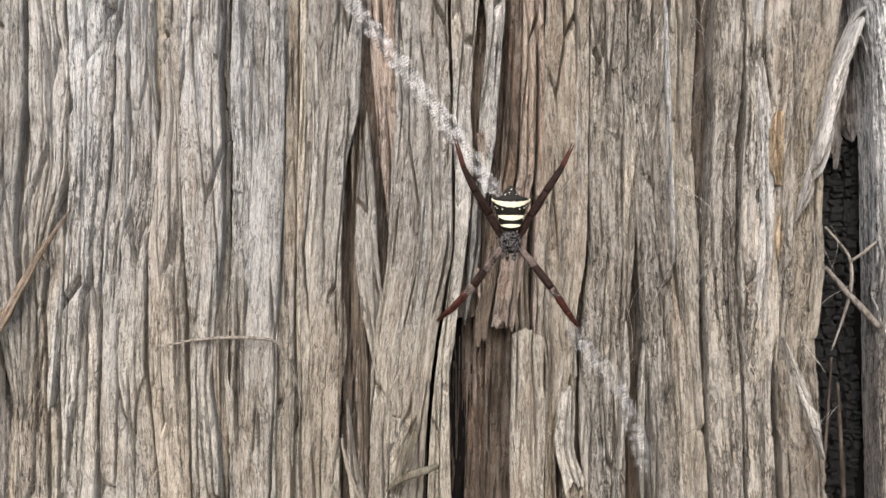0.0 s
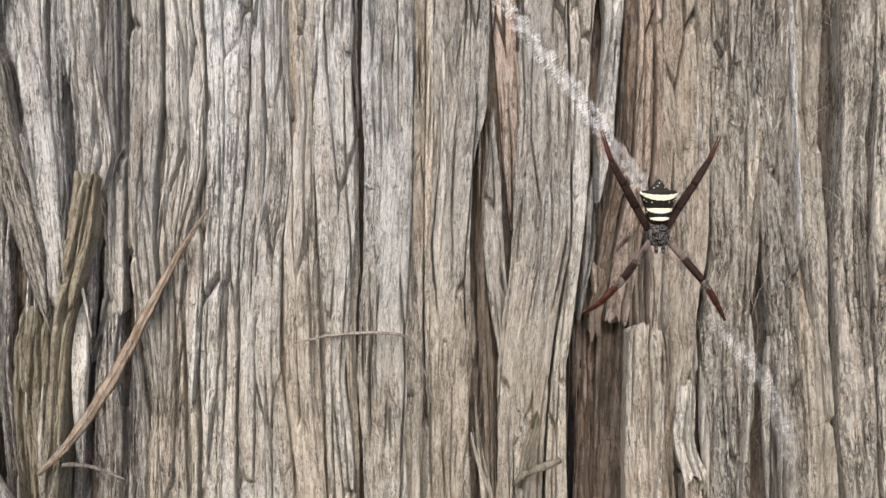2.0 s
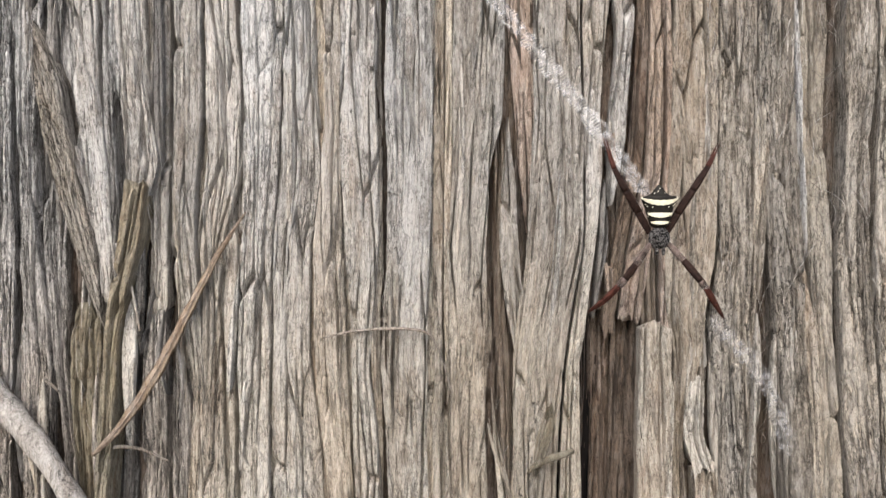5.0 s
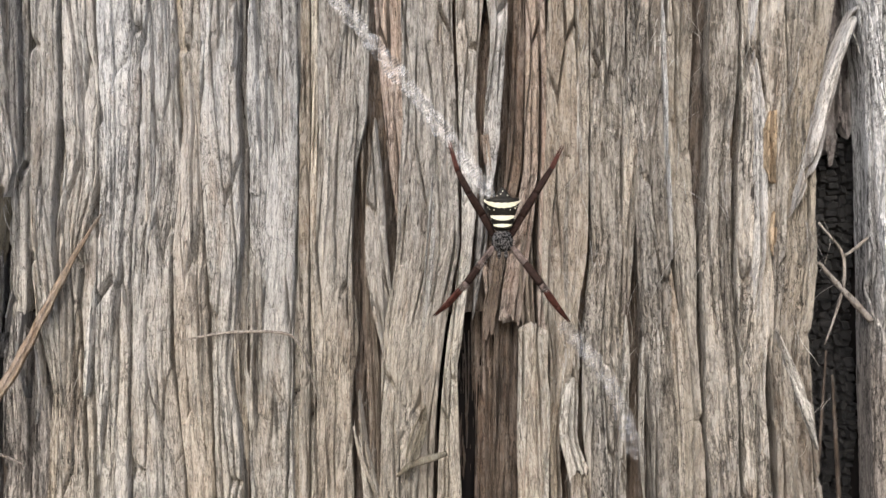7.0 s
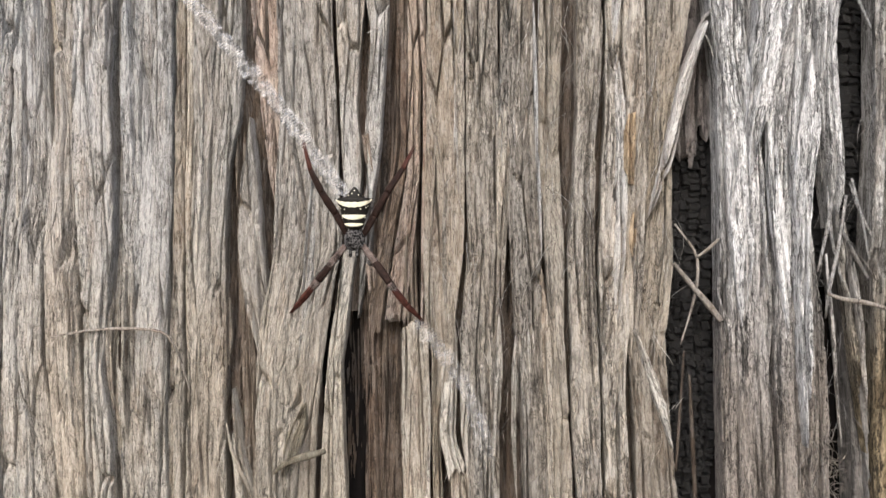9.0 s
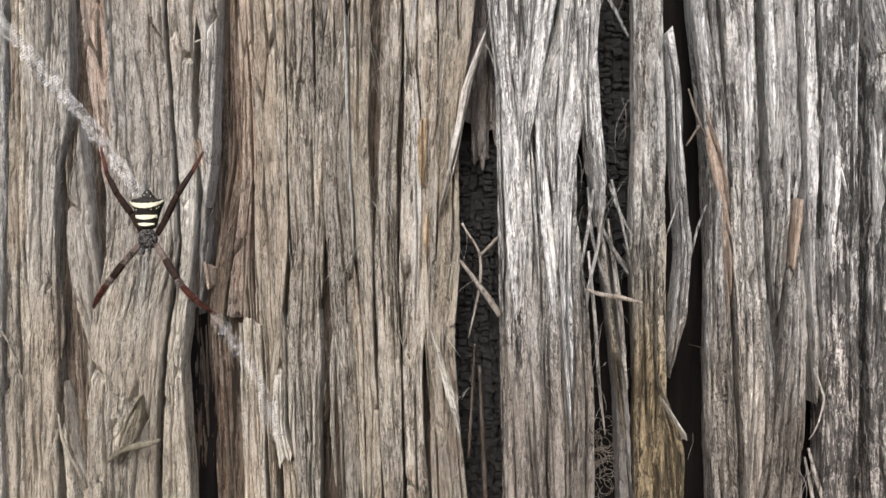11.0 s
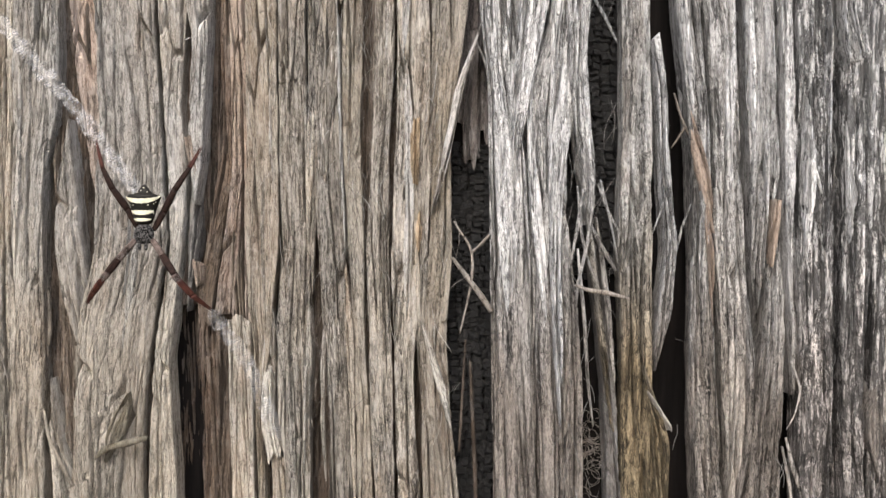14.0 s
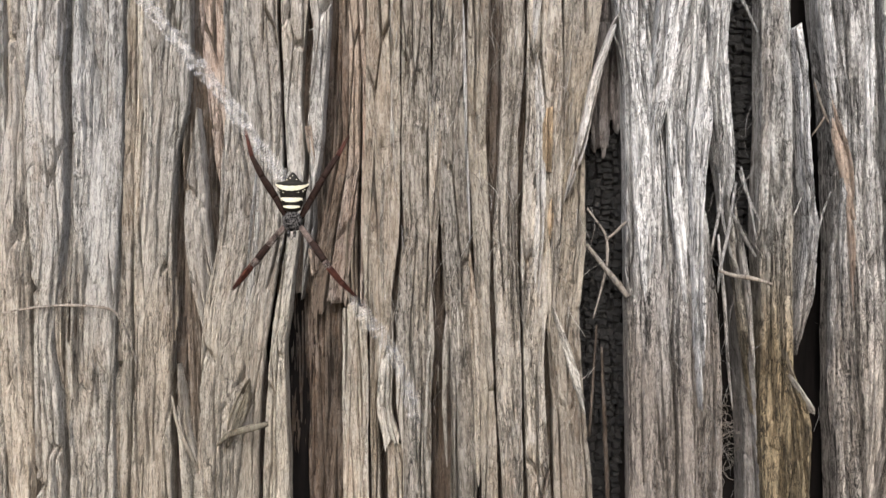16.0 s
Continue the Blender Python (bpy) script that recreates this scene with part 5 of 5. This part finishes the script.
# ---- loose hair-thin fibres teased out of the bark ----
def hairs(material, spans, count, seed, name="bark_fuzz"):
    rnd = random.Random(seed)
    pieces = []
    for _ in range(count):
        x0, x1, z0, z1, lift = rnd.choice(spans)
        x, z, a, ln = rnd.uniform(x0, x1), rnd.uniform(z0, z1), rnd.gauss(math.pi / 2, 0.28), rnd.uniform(3, 15)
        bend, out, path = rnd.uniform(-0.14, 0.14), rnd.uniform(0.2, 1.6), []
        for i in range(7):
            arch = math.sin(math.pi * i / 6)
            path.append((x, float(front(x, z)) - lift - out * arch, z))
            x, z, a = x + math.cos(a) * ln / 6, z + math.sin(a) * ln / 6, a + bend + rnd.gauss(0, 0.1)
        t = rnd.uniform(0.03, 0.075)
        pieces.append(tube(path, [t * 0.6, t, t, t, t, t, t * 0.4], 4))
    v, f = joined(pieces)
    ob = part(name, mesh_of(name, v, f, material), trunk, "fine loose bark fibre mass")
    ob["kind"] = "stuff"
    return ob


hairs(BLEACHED, [(-160, -20, -70, 70, 1.2), (30, 92, -70, 70, 2.2)], 260, 3)
hairs(STEM, [(40, 70, -60, 60, 2.2), (62, 72, -10, 60, 1.5), (44, 52, -60, 60, 1.0)], 260, 5)
hairs(SLATE, [(-160, -100, -60, 60, 0.5), (112, 130, -70, 60, 1.5), (140, 190, -70, 70, 2.0)], 260, 7)
# a tangled tuft of fibres in the dark gap
rnd, pieces = random.Random(21), []
for _ in range(60):
    x, y, z = 123.0 + rnd.gauss(0, 1.6), 146.0 + rnd.uniform(-1, 3), -53.0 + rnd.gauss(0, 4.0)
    a, path = rnd.uniform(0, 6.28), []
    turn = rnd.choice((-1, 1)) * rnd.uniform(0.25, 0.6)
    for i in range(10):
        path.append((x, y, z))
        x, y, z, a = x + 0.75 * math.cos(a), y + rnd.uniform(-0.2, 0.2), z + 0.75 * math.sin(a), a + turn
    pieces.append(tube(path, [0.06] * 10, 4))
v, f = joined(pieces)
part("fibre_tuft", mesh_of("fibre_tuft", v, f, STEM), trunk, "curled tuft of bark fibres")["kind"] = "stuff"

# ---- plain bark on the rest of the trunk ----
def outer_strip(k0, k1, z0, z1, material, seed):
    """A slab of bark on the trunk away from the middle height; k: steps round its outline."""
    n, cols = max(8, int((z1 - z0) / 20)), 9
    v, f = [], []
    for i in range(n + 1):
        z = z0 + (z1 - z0) * i / n
        flare = 1 + 0.35 * max(0, (-700 - z) / 600) ** 2
        line = ring(z)
        for c in range(cols + 2):
            u = min(max(c - 1, 0), cols - 1) / (cols - 1)
            k = k0 + (k1 - k0) * u
            a, b = line[int(k) % 209], line[(int(k) + 1) % 209]
            x, y = a[0] + (b[0] - a[0]) * (k - int(k)), a[1] + (b[1] - a[1]) * (k - int(k))
            away = Vector((x - CENTRE.x, y - CENTRE.y)).normalized()
            h = -1.0 if c in (0, cols + 1) else 7 + 3 * float(lattice(np.array(u * 5.0), np.array(z / 70.0), seed)) - 3 * abs(2 * u - 1) ** 3
            x, y = CENTRE.x + (x - CENTRE.x) * flare + away.x * h, CENTRE.y + (y - CENTRE.y) * flare + away.y * h
            v.append((x / 1000, y / 1000, (z + MIDDLE) / 1000))
    m = cols + 2
    for i in range(n):
        for c in range(m):
            a, b = i * m + c, i * m + (c + 1) % m
            f.append((a, b, b + m, a + m))
    f += [tuple(range(m))[::-1], tuple(range(n * m, n * m + m))]
    return part("bark_strip", mesh_of("bark_strip", v, f, material), trunk)


rnd = random.Random(33)
TONES = [GREY, PALE, TAN, SILVER, FUZZY, BLEACHED]
k = 149.0
while k < 208:
    w = rnd.uniform(0.7, 1.4)
    outer_strip(k, k + w * 0.94, -1325, 1690, rnd.choice(TONES), int(k * 10))
    k += w
k = 0.0
while k < 148:
    w = rnd.uniform(3, 8)
    tone = rnd.choice(TONES)
    outer_strip(k, min(k + w * 0.95, 148.6), 98, 1690, tone, int(k * 10) + 1)
    outer_strip(k, min(k + w * 0.95, 148.6), -1325, -100, tone, int(k * 10) + 2)
    k += w


def motions():
    """The web and the spider on it sway a little in the air."""
    sway = [(0, 0.8, 0), (1, 0.9, 0), (2, 0.75, 0), (3.5, 0.5, -0.1), (5.8, -0.1, 0), (8, -0.3, 0), (10, 0.0, 0), (12.5, -0.4, 0.7), (13.5, 0.0, 0.4), (14.5, 0.6, 0.2), (15.5, 0.5, -0.1), (16, 0.4, -0.35)]
    for thing, base in ((spider, spider.location.copy()), (web_upper, Vector()), (web_lower, Vector())):
        walk(thing, [(t, pose(base.x + dx / 1000, base.y, base.z + dz / 1000)) for t, dx, dz in sway])


motions()
